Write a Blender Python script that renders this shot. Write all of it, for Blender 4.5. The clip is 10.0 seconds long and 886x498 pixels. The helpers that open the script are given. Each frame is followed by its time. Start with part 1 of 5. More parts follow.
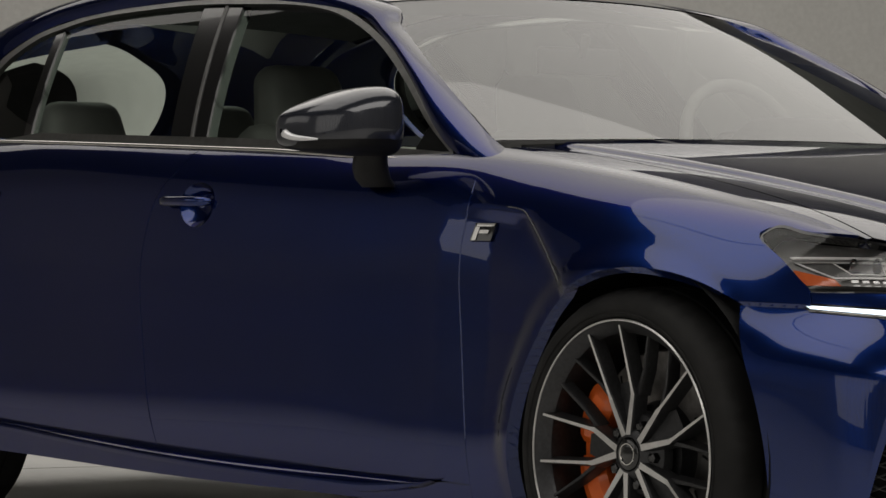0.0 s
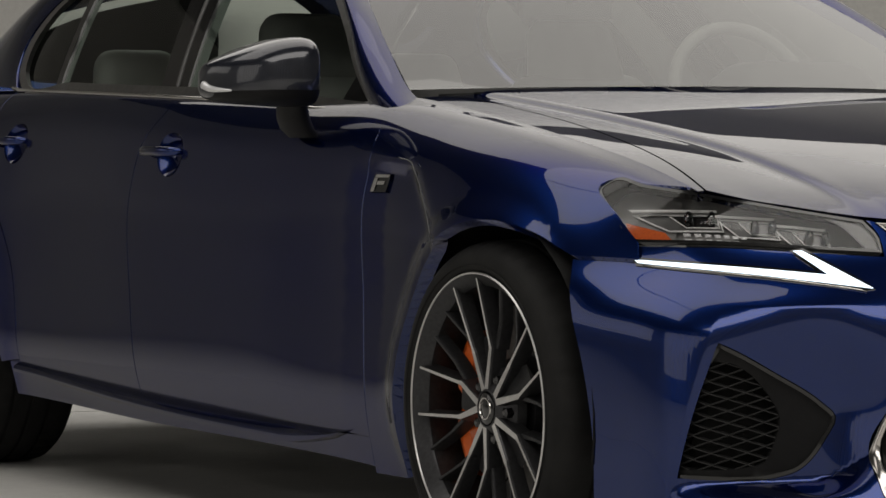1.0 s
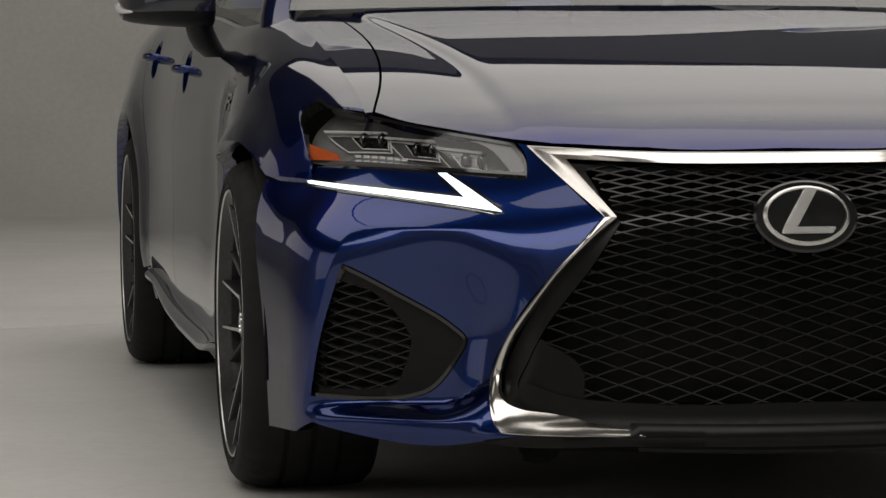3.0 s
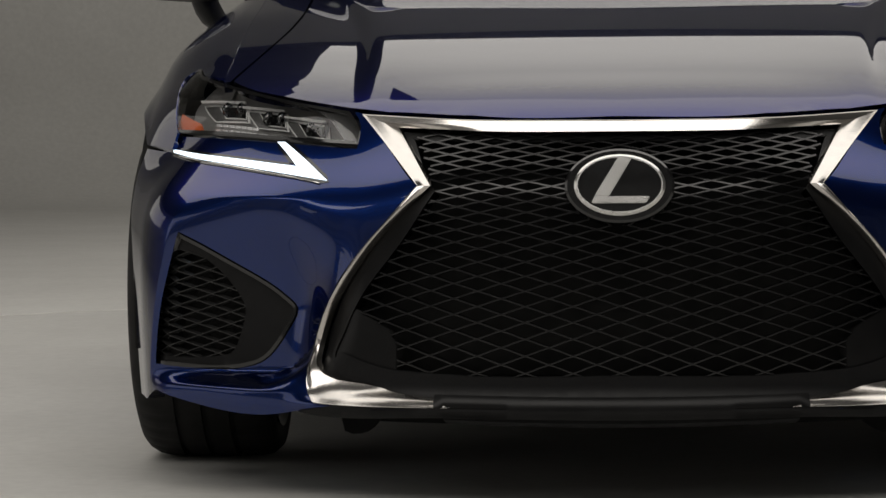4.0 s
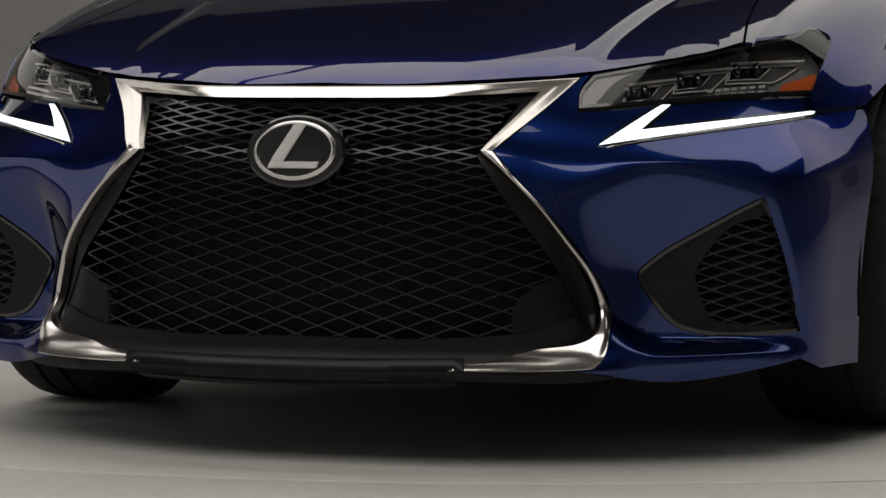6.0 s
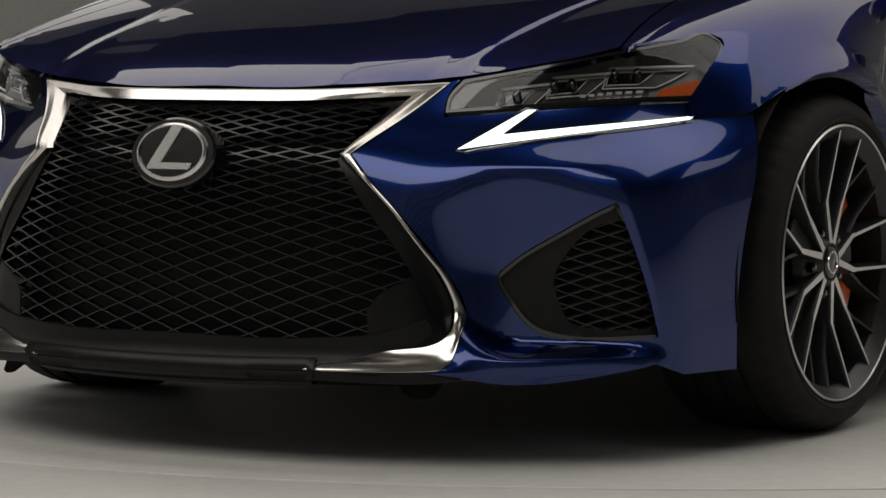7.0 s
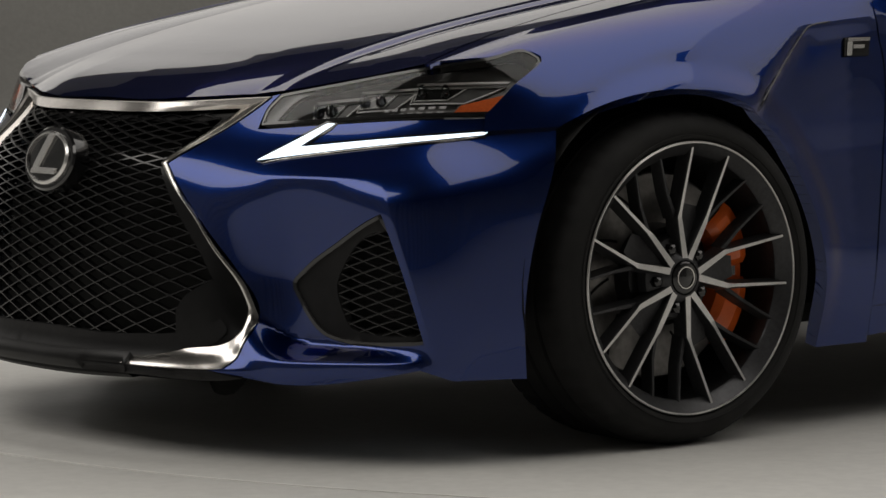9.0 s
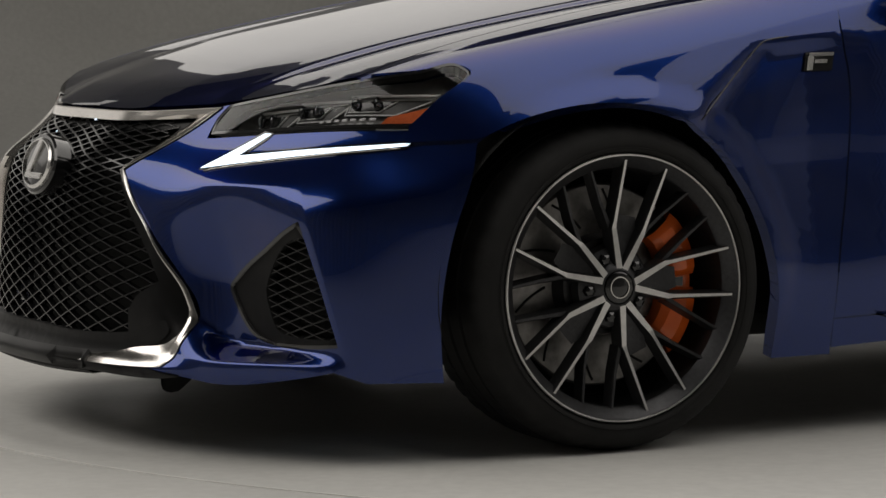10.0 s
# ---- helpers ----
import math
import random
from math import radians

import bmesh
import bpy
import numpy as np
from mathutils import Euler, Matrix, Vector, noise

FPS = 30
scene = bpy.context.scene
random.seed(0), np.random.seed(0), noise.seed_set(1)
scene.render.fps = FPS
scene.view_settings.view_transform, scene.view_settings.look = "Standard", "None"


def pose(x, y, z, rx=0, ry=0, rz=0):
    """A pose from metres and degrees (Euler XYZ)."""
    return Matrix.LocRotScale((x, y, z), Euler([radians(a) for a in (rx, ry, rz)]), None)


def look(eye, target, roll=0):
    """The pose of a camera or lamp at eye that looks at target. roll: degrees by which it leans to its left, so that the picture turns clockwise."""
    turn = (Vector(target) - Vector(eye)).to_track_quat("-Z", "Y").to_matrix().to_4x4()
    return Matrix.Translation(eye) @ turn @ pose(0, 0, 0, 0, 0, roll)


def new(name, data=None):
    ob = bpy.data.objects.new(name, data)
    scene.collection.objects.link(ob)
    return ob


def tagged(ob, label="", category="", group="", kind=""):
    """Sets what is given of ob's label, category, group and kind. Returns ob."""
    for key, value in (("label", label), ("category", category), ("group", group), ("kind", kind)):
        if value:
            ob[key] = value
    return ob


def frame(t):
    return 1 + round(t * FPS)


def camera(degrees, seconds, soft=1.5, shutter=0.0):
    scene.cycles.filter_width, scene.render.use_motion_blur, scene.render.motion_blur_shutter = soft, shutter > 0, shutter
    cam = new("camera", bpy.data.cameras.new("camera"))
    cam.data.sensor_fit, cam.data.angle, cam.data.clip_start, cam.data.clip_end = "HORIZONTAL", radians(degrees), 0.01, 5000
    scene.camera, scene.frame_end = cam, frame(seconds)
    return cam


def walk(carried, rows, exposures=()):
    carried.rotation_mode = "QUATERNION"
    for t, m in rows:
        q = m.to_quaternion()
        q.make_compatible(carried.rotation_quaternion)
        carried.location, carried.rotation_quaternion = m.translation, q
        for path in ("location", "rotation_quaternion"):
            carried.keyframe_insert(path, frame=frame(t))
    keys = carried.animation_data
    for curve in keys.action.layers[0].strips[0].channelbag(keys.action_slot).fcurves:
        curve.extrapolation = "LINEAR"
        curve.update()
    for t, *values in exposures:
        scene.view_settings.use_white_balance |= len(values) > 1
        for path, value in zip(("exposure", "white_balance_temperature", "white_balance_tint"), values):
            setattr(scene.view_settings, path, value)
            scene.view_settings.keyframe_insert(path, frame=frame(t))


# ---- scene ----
cam = camera(14.81, 10.0, soft=1.5)
walk(cam, [
    (0.0, look((-5.106, -4.869, 0.746), (-1.428, -0.128, 0.722), 0.02)),
    (0.5, look((-4.527, -5.250, 0.774), (-1.270, -0.212, 0.681), -0.23)),
    (1.0, look((-3.991, -5.552, 0.793), (-1.129, -0.281, 0.641), -0.29)),
    (1.5, look((-3.446, -5.879, 0.810), (-1.013, -0.399, 0.603), -0.27)),
    (2.0, look((-2.821, -6.147, 0.822), (-0.872, -0.478, 0.566), -0.25)),
    (2.5, look((-2.229, -6.394, 0.827), (-0.738, -0.590, 0.535), -0.19)),
    (2.7, look((-1.981, -6.452, 0.826), (-0.679, -0.603, 0.523), -0.18)),
    (4.0, look((-0.007, -6.553, 0.760), (-0.311, -0.569, 0.444), -0.52)),
    (4.5, look((0.529, -6.566, 0.765), (-0.172, -0.617, 0.423), -0.35)),
    (5.0, look((1.119, -6.499, 0.779), (-0.042, -0.624, 0.406), -0.45)),
    (5.5, look((1.685, -6.403, 0.800), (0.081, -0.636, 0.394), -0.53)),
    (5.7, look((1.917, -6.354, 0.809), (0.125, -0.643, 0.388), -0.56)),
    (6.8, look((3.322, -5.853, 0.865), (0.393, -0.638, 0.387), -0.59)),
    (7.0, look((3.556, -5.735, 0.871), (0.432, -0.634, 0.390), -0.61)),
    (7.5, look((4.122, -5.420, 0.880), (0.541, -0.631, 0.393), -0.68)),
    (8.0, look((4.634, -5.103, 0.885), (0.668, -0.627, 0.401), -0.75)),
    (8.5, look((5.184, -4.641, 0.891), (0.777, -0.598, 0.410), -0.79)),
    (9.0, look((5.677, -4.181, 0.901), (0.903, -0.578, 0.422), -0.80)),
    (9.5, look((6.125, -3.694, 0.912), (1.035, -0.553, 0.436), -0.73)),
    (10.0, look((6.519, -3.206, 0.923), (1.175, -0.520, 0.450), -0.75)),
])
# ==== end of camera ====

# ---- world and lights ----
FLOOR = 0.018          # the studio floor
TURN_Y = 1.425         # centre of the studio, between the axles
DISC_X, DISC_Y, DISC_R = -0.194, 1.679, 2.704   # the turntable

world = bpy.data.worlds.new("studio_dark")
world.use_nodes = True
world.node_tree.nodes["Background"].inputs[0].default_value = (0.75, 0.78, 0.85, 1)
world.node_tree.nodes["Background"].inputs[1].default_value = 0.01
scene.world = world
scene.view_settings.exposure = 0.0


def softbox_light(name, eye, target, width, depth, watts, colour=(1.0, 0.955, 0.895)):
    lamp = bpy.data.lights.new(name, "AREA")
    lamp.shape, lamp.size, lamp.size_y, lamp.energy, lamp.color = "RECTANGLE", width, depth, watts, colour
    ob = new(name, lamp)
    ob.matrix_world = look(eye, target)
    return ob


# overhead silks: a wide one behind the cabin, one over it, one ahead of the nose
softbox_light("overhead_silk_light", (3.25, 6.8, 5.2), (3.25, 6.8, 0.0), 9.3, 6.6, 214)
softbox_light("overhead_silk_light", (0.95, 1.6, 5.2), (0.95, 1.6, 0.0), 7.1, 3.8, 129)
softbox_light("overhead_silk_light", (-1.6, -5.45, 5.2), (-1.6, -5.45, 0.0), 8.8, 4.6, 322)
softbox_light("overhead_silk_light", (-3.95, 1.6, 5.2), (-3.95, 1.6, 0.0), 2.6, 3.8, 47)
# upright softboxes beyond the camera's track on the car's right
softbox_light("side_softbox_light", (-9.7, 6.2, 3.6), (0.0, 0.0, 0.6), 6.6, 2.6, 36)
softbox_light("side_softbox_light", (-9.5, -2.4, 2.5), (0.0, 0.0, 0.6), 7.0, 4.0, 55)


# ---- materials ----
def node_mat(name):
    m = bpy.data.materials.new(name)
    m.use_nodes = True
    nt = m.node_tree
    return m, nt, nt.nodes["Principled BSDF"]


def noise_on(nt, scale, detail=4.0, rough=0.55):
    tc = nt.nodes.new("ShaderNodeTexCoord")
    n = nt.nodes.new("ShaderNodeTexNoise")
    n.inputs["Scale"].default_value, n.inputs["Detail"].default_value, n.inputs["Roughness"].default_value = scale, detail, rough
    nt.links.new(tc.outputs["Object"], n.inputs["Vector"])
    return n.outputs["Fac"]


def ramp(nt, fac, c0, c1, p0=0.3, p1=0.7):
    r = nt.nodes.new("ShaderNodeValToRGB")
    r.color_ramp.elements[0].position, r.color_ramp.elements[1].position = p0, p1
    r.color_ramp.elements[0].color, r.color_ramp.elements[1].color = (*c0, 1), (*c1, 1)
    nt.links.new(fac, r.inputs[0])
    return r.outputs[0]


def bump(nt, fac, bsdf, strength, distance):
    b = nt.nodes.new("ShaderNodeBump")
    b.inputs["Strength"].default_value, b.inputs["Distance"].default_value = strength, distance
    nt.links.new(fac, b.inputs["Height"])
    nt.links.new(b.outputs[0], bsdf.inputs["Normal"])


def simple(name, c0, c1, rough, metal=0.0, scale=30.0, rough2=None, bumpy=0.0, dist=0.002, coat=0.0):
    m, nt, b = node_mat(name)
    f = noise_on(nt, scale)
    nt.links.new(ramp(nt, f, c0, c1), b.inputs["Base Color"])
    b.inputs["Metallic"].default_value = metal
    g = noise_on(nt, scale * 0.23, 3.0)
    r = ramp(nt, g, (rough,) * 3, ((rough2 if rough2 is not None else rough * 1.25),) * 3)
    nt.links.new(r, b.inputs["Roughness"])
    if bumpy:
        bump(nt, noise_on(nt, scale * 4, 5.0), b, bumpy, dist)
    if coat:
        b.inputs["Coat Weight"].default_value, b.inputs["Coat Roughness"].default_value = coat, 0.03
    return m


def paint_mat():
    m, nt, b = node_mat("blue_metallic_paint")
    flake = noise_on(nt, 1800.0, 2.0)
    nt.links.new(ramp(nt, flake, (0.0042, 0.0160, 0.100), (0.0072, 0.027, 0.152)), b.inputs["Base Color"])
    b.inputs["Metallic"].default_value = 0.92
    b.inputs["Roughness"].default_value = 0.26
    b.inputs["Coat Weight"].default_value = 1.0
    b.inputs["Coat Roughness"].default_value = 0.015
    b.inputs["Coat IOR"].default_value = 1.5
    b.inputs["Specular Tint"].default_value = (0.03, 0.045, 0.15, 1)
    return m


def glass_mat(name, tint, gloss=(1.0, 1.0, 1.0), ior=1.5):
    m = bpy.data.materials.new(name)
    m.use_nodes = True
    nt = m.node_tree
    nt.nodes.remove(nt.nodes["Principled BSDF"])
    clear, shine, mix, fr = (nt.nodes.new(k) for k in ("ShaderNodeBsdfTransparent", "ShaderNodeBsdfGlossy", "ShaderNodeMixShader", "ShaderNodeFresnel"))
    clear.inputs[0].default_value, shine.inputs[0].default_value = (*tint, 1), (*gloss, 1)
    shine.inputs["Roughness"].default_value = 0.01
    fr.inputs[0].default_value = ior
    nt.links.new(fr.outputs[0], mix.inputs[0])
    nt.links.new(clear.outputs[0], mix.inputs[1])
    nt.links.new(shine.outputs[0], mix.inputs[2])
    nt.links.new(mix.outputs[0], nt.nodes["Material Output"].inputs[0])
    return m


def glow_mat(name, colour, strength):
    m, nt, b = node_mat(name)
    b.inputs["Base Color"].default_value = (0.8, 0.8, 0.8, 1)
    b.inputs["Emission Color"].default_value = (*colour, 1)
    b.inputs["Emission Strength"].default_value = strength
    return m


PAINT = paint_mat()
BLACK_GLOSS = simple("gloss_black_plastic", (0.005, 0.005, 0.0055), (0.009, 0.009, 0.0095), 0.12, coat=0.6)
CHEEK = simple("deep_black_plastic", (0.003, 0.003, 0.0033), (0.006, 0.006, 0.0063), 0.3)
CHEEK.node_tree.nodes["Principled BSDF"].inputs["Specular IOR Level"].default_value = 0.22
BLACK_SATIN = simple("satin_black_plastic", (0.004, 0.004, 0.0045), (0.008, 0.008, 0.0085), 0.45, bumpy=0.1)
RUBBER = simple("tyre_rubber", (0.009, 0.009, 0.009), (0.016, 0.0158, 0.0155), 0.62, scale=18, bumpy=0.25, dist=0.001)
DARK = simple("dark_liner", (0.010, 0.010, 0.010), (0.018, 0.018, 0.0175), 0.8)
CHROME = simple("bright_chrome", (0.72, 0.70, 0.67), (0.80, 0.78, 0.75), 0.06, 1.0, rough2=0.11)
DARK_CHROME = simple("smoked_chrome", (0.11, 0.109, 0.107), (0.15, 0.149, 0.147), 0.36, 0.7, rough2=0.46)
LATTICE_BLACK = simple("gloss_lattice_plastic", (0.004, 0.004, 0.0045), (0.007, 0.007, 0.0075), 0.18, 0.0, scale=80, rough2=0.24)
# pale and hardly metallic: the chrome lines' gleam is put into the colour
LAMP_LINE = simple("painted_gleam_line", (0.76, 0.76, 0.75), (0.86, 0.86, 0.85), 0.3, 0.1, scale=80)
EMBLEM_METAL = simple("satin_emblem_chrome", (0.74, 0.73, 0.71), (0.82, 0.81, 0.79), 0.22, 1.0, scale=60, rough2=0.28)
MACHINED = simple("machined_alloy", (0.66, 0.65, 0.635), (0.76, 0.75, 0.735), 0.30, 1.0, scale=90, rough2=0.44)
GUNMETAL = simple("gunmetal_paint", (0.042, 0.042, 0.044), (0.060, 0.060, 0.063), 0.34, 0.7, scale=120)
DISC_METAL = simple("brake_disc_iron", (0.20, 0.19, 0.185), (0.30, 0.29, 0.28), 0.35, 1.0, scale=60)
ORANGE = simple("orange_caliper_paint", (0.80, 0.13, 0.012), (0.88, 0.16, 0.02), 0.32, coat=0.5)
AMBER = simple("amber_reflector", (0.50, 0.09, 0.02), (0.62, 0.13, 0.03), 0.2, scale=200, coat=0.5)
TAIL_RED = simple("dark_red_lens", (0.10, 0.006, 0.006), (0.14, 0.010, 0.010), 0.12, scale=120, coat=1.0)
TRIM_METAL = simple("satin_window_trim", (0.24, 0.237, 0.23), (0.30, 0.297, 0.29), 0.3, 1.0, scale=60)
LEATHER = simple("grey_leather", (0.19, 0.19, 0.18), (0.25, 0.248, 0.238), 0.5, scale=14, bumpy=0.2, dist=0.002)
DASH = simple("dark_dashboard_vinyl", (0.035, 0.034, 0.033), (0.05, 0.049, 0.047), 0.55, scale=20, bumpy=0.2)
LENS = glass_mat("clear_lamp_lens", (0.94, 0.94, 0.94), ior=1.4)
SATIN_CHROME = simple("bright_trim_chrome", (0.66, 0.63, 0.60), (0.72, 0.69, 0.655), 0.17, 1.0, scale=60, rough2=0.22)
MESH_GREY = simple("dark_grey_mesh_plastic", (0.022, 0.022, 0.022), (0.034, 0.034, 0.034), 0.3, 0.3, scale=60)
MIRROR_SHELL = simple("dark_gloss_mirror_shell", (0.016, 0.018, 0.026), (0.024, 0.027, 0.038), 0.2, 0.3, scale=40, coat=1.0)
SIDE_GLASS = glass_mat("tinted_side_glass", (0.68, 0.76, 0.70), ior=1.32)
SCREEN_GLASS = glass_mat("windscreen_glass", (0.66, 0.70, 0.66), ior=2.0)
PROJ = glass_mat("projector_glass", (0.5, 0.52, 0.55), ior=2.0)
DRL_GLOW = glow_mat("white_light_strip", (0.72, 0.87, 1.0), 1.7)
LED = simple("led_reflector", (0.70, 0.70, 0.71), (0.88, 0.88, 0.89), 0.22, 0.4, scale=300)
HOUSING = simple("lamp_housing", (0.20, 0.199, 0.194), (0.27, 0.268, 0.262), 0.35, 0.1, scale=40)
LAMP_GREY = simple("lamp_inner_grey", (0.09, 0.09, 0.09), (0.125, 0.125, 0.123), 0.3, 0.3, scale=60)
CARBON = simple("carbon_trim", (0.003, 0.003, 0.0035), (0.007, 0.007, 0.0075), 0.4, scale=260)
CARBON.node_tree.nodes["Principled BSDF"].inputs["Specular IOR Level"].default_value = 0.25
for m in (BLACK_SATIN, DARK, CARBON, RUBBER):
    m.node_tree.nodes["Principled BSDF"].inputs["Specular IOR Level"].default_value = 0.22


def floor_mat():
    m, nt, b = node_mat("painted_studio_floor")
    big = ramp(nt, noise_on(nt, 0.9, 5.0), (0.58, 0.572, 0.548), (0.65, 0.642, 0.615))
    fine = ramp(nt, noise_on(nt, 35.0, 6.0), (0.90, 0.90, 0.90), (1.0, 1.0, 1.0))
    mul = nt.nodes.new("ShaderNodeMix")
    mul.data_type, mul.blend_type = "RGBA", "MULTIPLY"
    mul.inputs["Factor"].default_value = 1.0
    nt.links.new(big, mul.inputs["A"])
    nt.links.new(fine, mul.inputs["B"])
    nt.links.new(mul.outputs["Result"], b.inputs["Base Color"])
    nt.links.new(ramp(nt, noise_on(nt, 3.0, 5.0), (0.42,) * 3, (0.58,) * 3), b.inputs["Roughness"])
    bump(nt, noise_on(nt, 60.0, 5.0), b, 0.06, 0.002)
    return m


STUDIO = floor_mat()
CURTAIN = simple("grey_curtain_cloth", (0.19, 0.19, 0.188), (0.25, 0.25, 0.247), 0.85, scale=6.0, bumpy=0.2)
SEAM_STRIP = simple("pale_edge_strip", (0.70, 0.69, 0.66), (0.80, 0.79, 0.76), 0.35, scale=12.0)
CEILING = simple("dark_ceiling_paint", (0.05, 0.05, 0.049), (0.07, 0.07, 0.068), 0.8, scale=2.0)


# ---- mesh helpers ----
def hermite(xs, ys, x):
    """Smooth curve through (xs, ys); ys may hold vectors. Straight beyond the ends."""
    xs, ys, x = np.asarray(xs, float), np.asarray(ys, float), np.asarray(x, float)
    d = np.diff(ys, axis=0) / np.diff(xs).reshape(-1, *([1] * (ys.ndim - 1)))
    h = np.diff(xs).reshape(-1, *([1] * (ys.ndim - 1)))
    mid = (d[:-1] * h[1:] + d[1:] * h[:-1]) / (h[1:] + h[:-1])
    m = np.concatenate([d[:1], mid, d[-1:]])
    i = np.clip(np.searchsorted(xs, x) - 1, 0, len(xs) - 2)
    t = ((x - xs[i]) / (xs[i + 1] - xs[i]))
    tc = np.clip(t, 0, 1)
    shape = (*x.shape, *([1] * (ys.ndim - 1)))
    w, tt = (xs[i + 1] - xs[i]).reshape(shape), tc.reshape(shape)
    out = (2 * tt ** 3 - 3 * tt ** 2 + 1) * ys[i] + (tt ** 3 - 2 * tt ** 2 + tt) * w * m[i] + (3 * tt ** 2 - 2 * tt ** 3) * ys[i + 1] + (tt ** 3 - tt ** 2) * w * m[i + 1]
    over = ((t - tc) * (xs[i + 1] - xs[i])).reshape(shape)
    return out + over * np.where((t < 0).reshape(shape), m[0], m[-1])


def hermite_rows(xs, rows, x):
    """Each row of rows is a curve over xs: its value at the x of that row."""
    xs = np.asarray(xs, float)
    d = np.diff(rows, axis=1) / np.diff(xs)
    h = np.diff(xs)
    mid = (d[:, :-1] * h[1:] + d[:, 1:] * h[:-1]) / (h[1:] + h[:-1])
    m = np.concatenate([d[:, :1], mid, d[:, -1:]], axis=1)
    i = np.clip(np.searchsorted(xs, x) - 1, 0, len(xs) - 2)
    k = np.arange(len(x))
    w = xs[i + 1] - xs[i]
    t = (x - xs[i]) / w
    tt = np.clip(t, 0, 1)
    out = (2 * tt ** 3 - 3 * tt ** 2 + 1) * rows[k, i] + (tt ** 3 - 2 * tt ** 2 + tt) * w * m[k, i] + (3 * tt ** 2 - 2 * tt ** 3) * rows[k, i + 1] + (tt ** 3 - tt ** 2) * w * m[k, i + 1]
    return out + (t - tt) * w * np.where(t < 0, m[k, 0], m[k, -1])


def smooth(points, closed=True, gap=0.02):
    """A curve through 2D points; a point (u, v, 1) is a sharp corner, (u, v) a smooth one."""
    pts = [(p[0], p[1]) for p in points]
    sharp = [len(p) > 2 for p in points]
    n = len(pts)
    if closed and any(sharp):
        k = sharp.index(True)
        pts, sharp = pts[k:] + pts[:k] + [pts[k]], sharp[k:] + sharp[:k] + [True]
    elif closed:
        pts, sharp = pts + pts[:1], sharp + [False]
    pts = np.array(pts, float)
    n = len(pts)
    out = []
    for i in range(n - 1):
        a, b = pts[i], pts[i + 1]
        loop = closed and not any(sharp)
        p0 = pts[i - 1] if (i > 0 and not sharp[i]) else (pts[n - 2] if loop and i == 0 else 2 * a - b)
        p3 = pts[i + 2] if (i + 2 < n and not sharp[i + 1]) else (pts[1] if loop and i == n - 2 else 2 * b - a)
        length = np.linalg.norm(b - a)
        l0, l3 = max(np.linalg.norm(a - p0), 1e-6), max(np.linalg.norm(p3 - b), 1e-6)
        ma = ((b - a) / length * l0 + (a - p0) / l0 * length) / (l0 + length) * length
        mb = ((p3 - b) / l3 * length + (b - a) / length * l3) / (l3 + length) * length
        k = max(1, int(round(length / gap)))
        for t in np.arange(k) / k:
            out.append((2 * t ** 3 - 3 * t ** 2 + 1) * a + (t ** 3 - 2 * t ** 2 + t) * ma + (3 * t ** 2 - 2 * t ** 3) * b + (t ** 3 - t ** 2) * mb)
    if not closed:
        out.append(pts[-1])
    return np.array(out)


def inside(poly, p):
    """Which of the points p lie in the closed polygon."""
    x, y = p[:, 0][:, None], p[:, 1][:, None]
    a, b = poly, np.roll(poly, -1, axis=0)
    cond = (a[:, 1] > y) != (b[:, 1] > y)
    dy = np.where(np.abs(b[:, 1] - a[:, 1]) < 1e-12, 1e-12, b[:, 1] - a[:, 1])
    xi = a[:, 0] + (y - a[:, 1]) / dy * (b[:, 0] - a[:, 0])
    return (np.sum(cond & (x < xi), axis=1) % 2) == 1


def inset(poly, d):
    """The closed polygon drawn in by d."""
    area = np.sum(poly[:, 0] * np.roll(poly[:, 1], -1) - np.roll(poly[:, 0], -1) * poly[:, 1])
    e = np.roll(poly, -1, axis=0) - poly
    e /= np.maximum(np.linalg.norm(e, axis=1, keepdims=True), 1e-9)
    nrm = np.stack([-e[:, 1], e[:, 0]], 1) * (1 if area > 0 else -1)
    m = nrm + np.roll(nrm, 1, axis=0)
    m /= np.maximum(np.linalg.norm(m, axis=1, keepdims=True), 0.35)
    return poly + m * d


def near_edge(p, poly, d):
    a, b = poly, np.roll(poly, -1, axis=0)
    ab = b - a
    t = np.clip(((p[:, None] - a) * ab).sum(2) / np.maximum((ab ** 2).sum(1), 1e-12), 0, 1)
    return np.min(np.linalg.norm(p[:, None] - (a + t[..., None] * ab), axis=2), axis=1) < d


from mathutils.geometry import delaunay_2d_cdt


def finish(me, mats):
    for m in (mats if isinstance(mats, (list, tuple)) else [mats]):
        me.materials.append(m)


def attach(name, me, parent, label=""):
    ob = new(name, me)
    if parent is not None:
        ob.parent = parent
    if label:
        ob["label"] = label
    return ob


def part(name, bm, material, parent, label="", flat=False):
    me = bpy.data.meshes.new(name)
    bm.to_mesh(me)
    bm.free()
    finish(me, material)
    if not flat:
        me.shade_smooth()
        me.set_sharp_from_angle(angle=radians(38))
    return attach(name, me, parent, label)


MIDDLE = np.array([0.0, 1.4, 0.45])


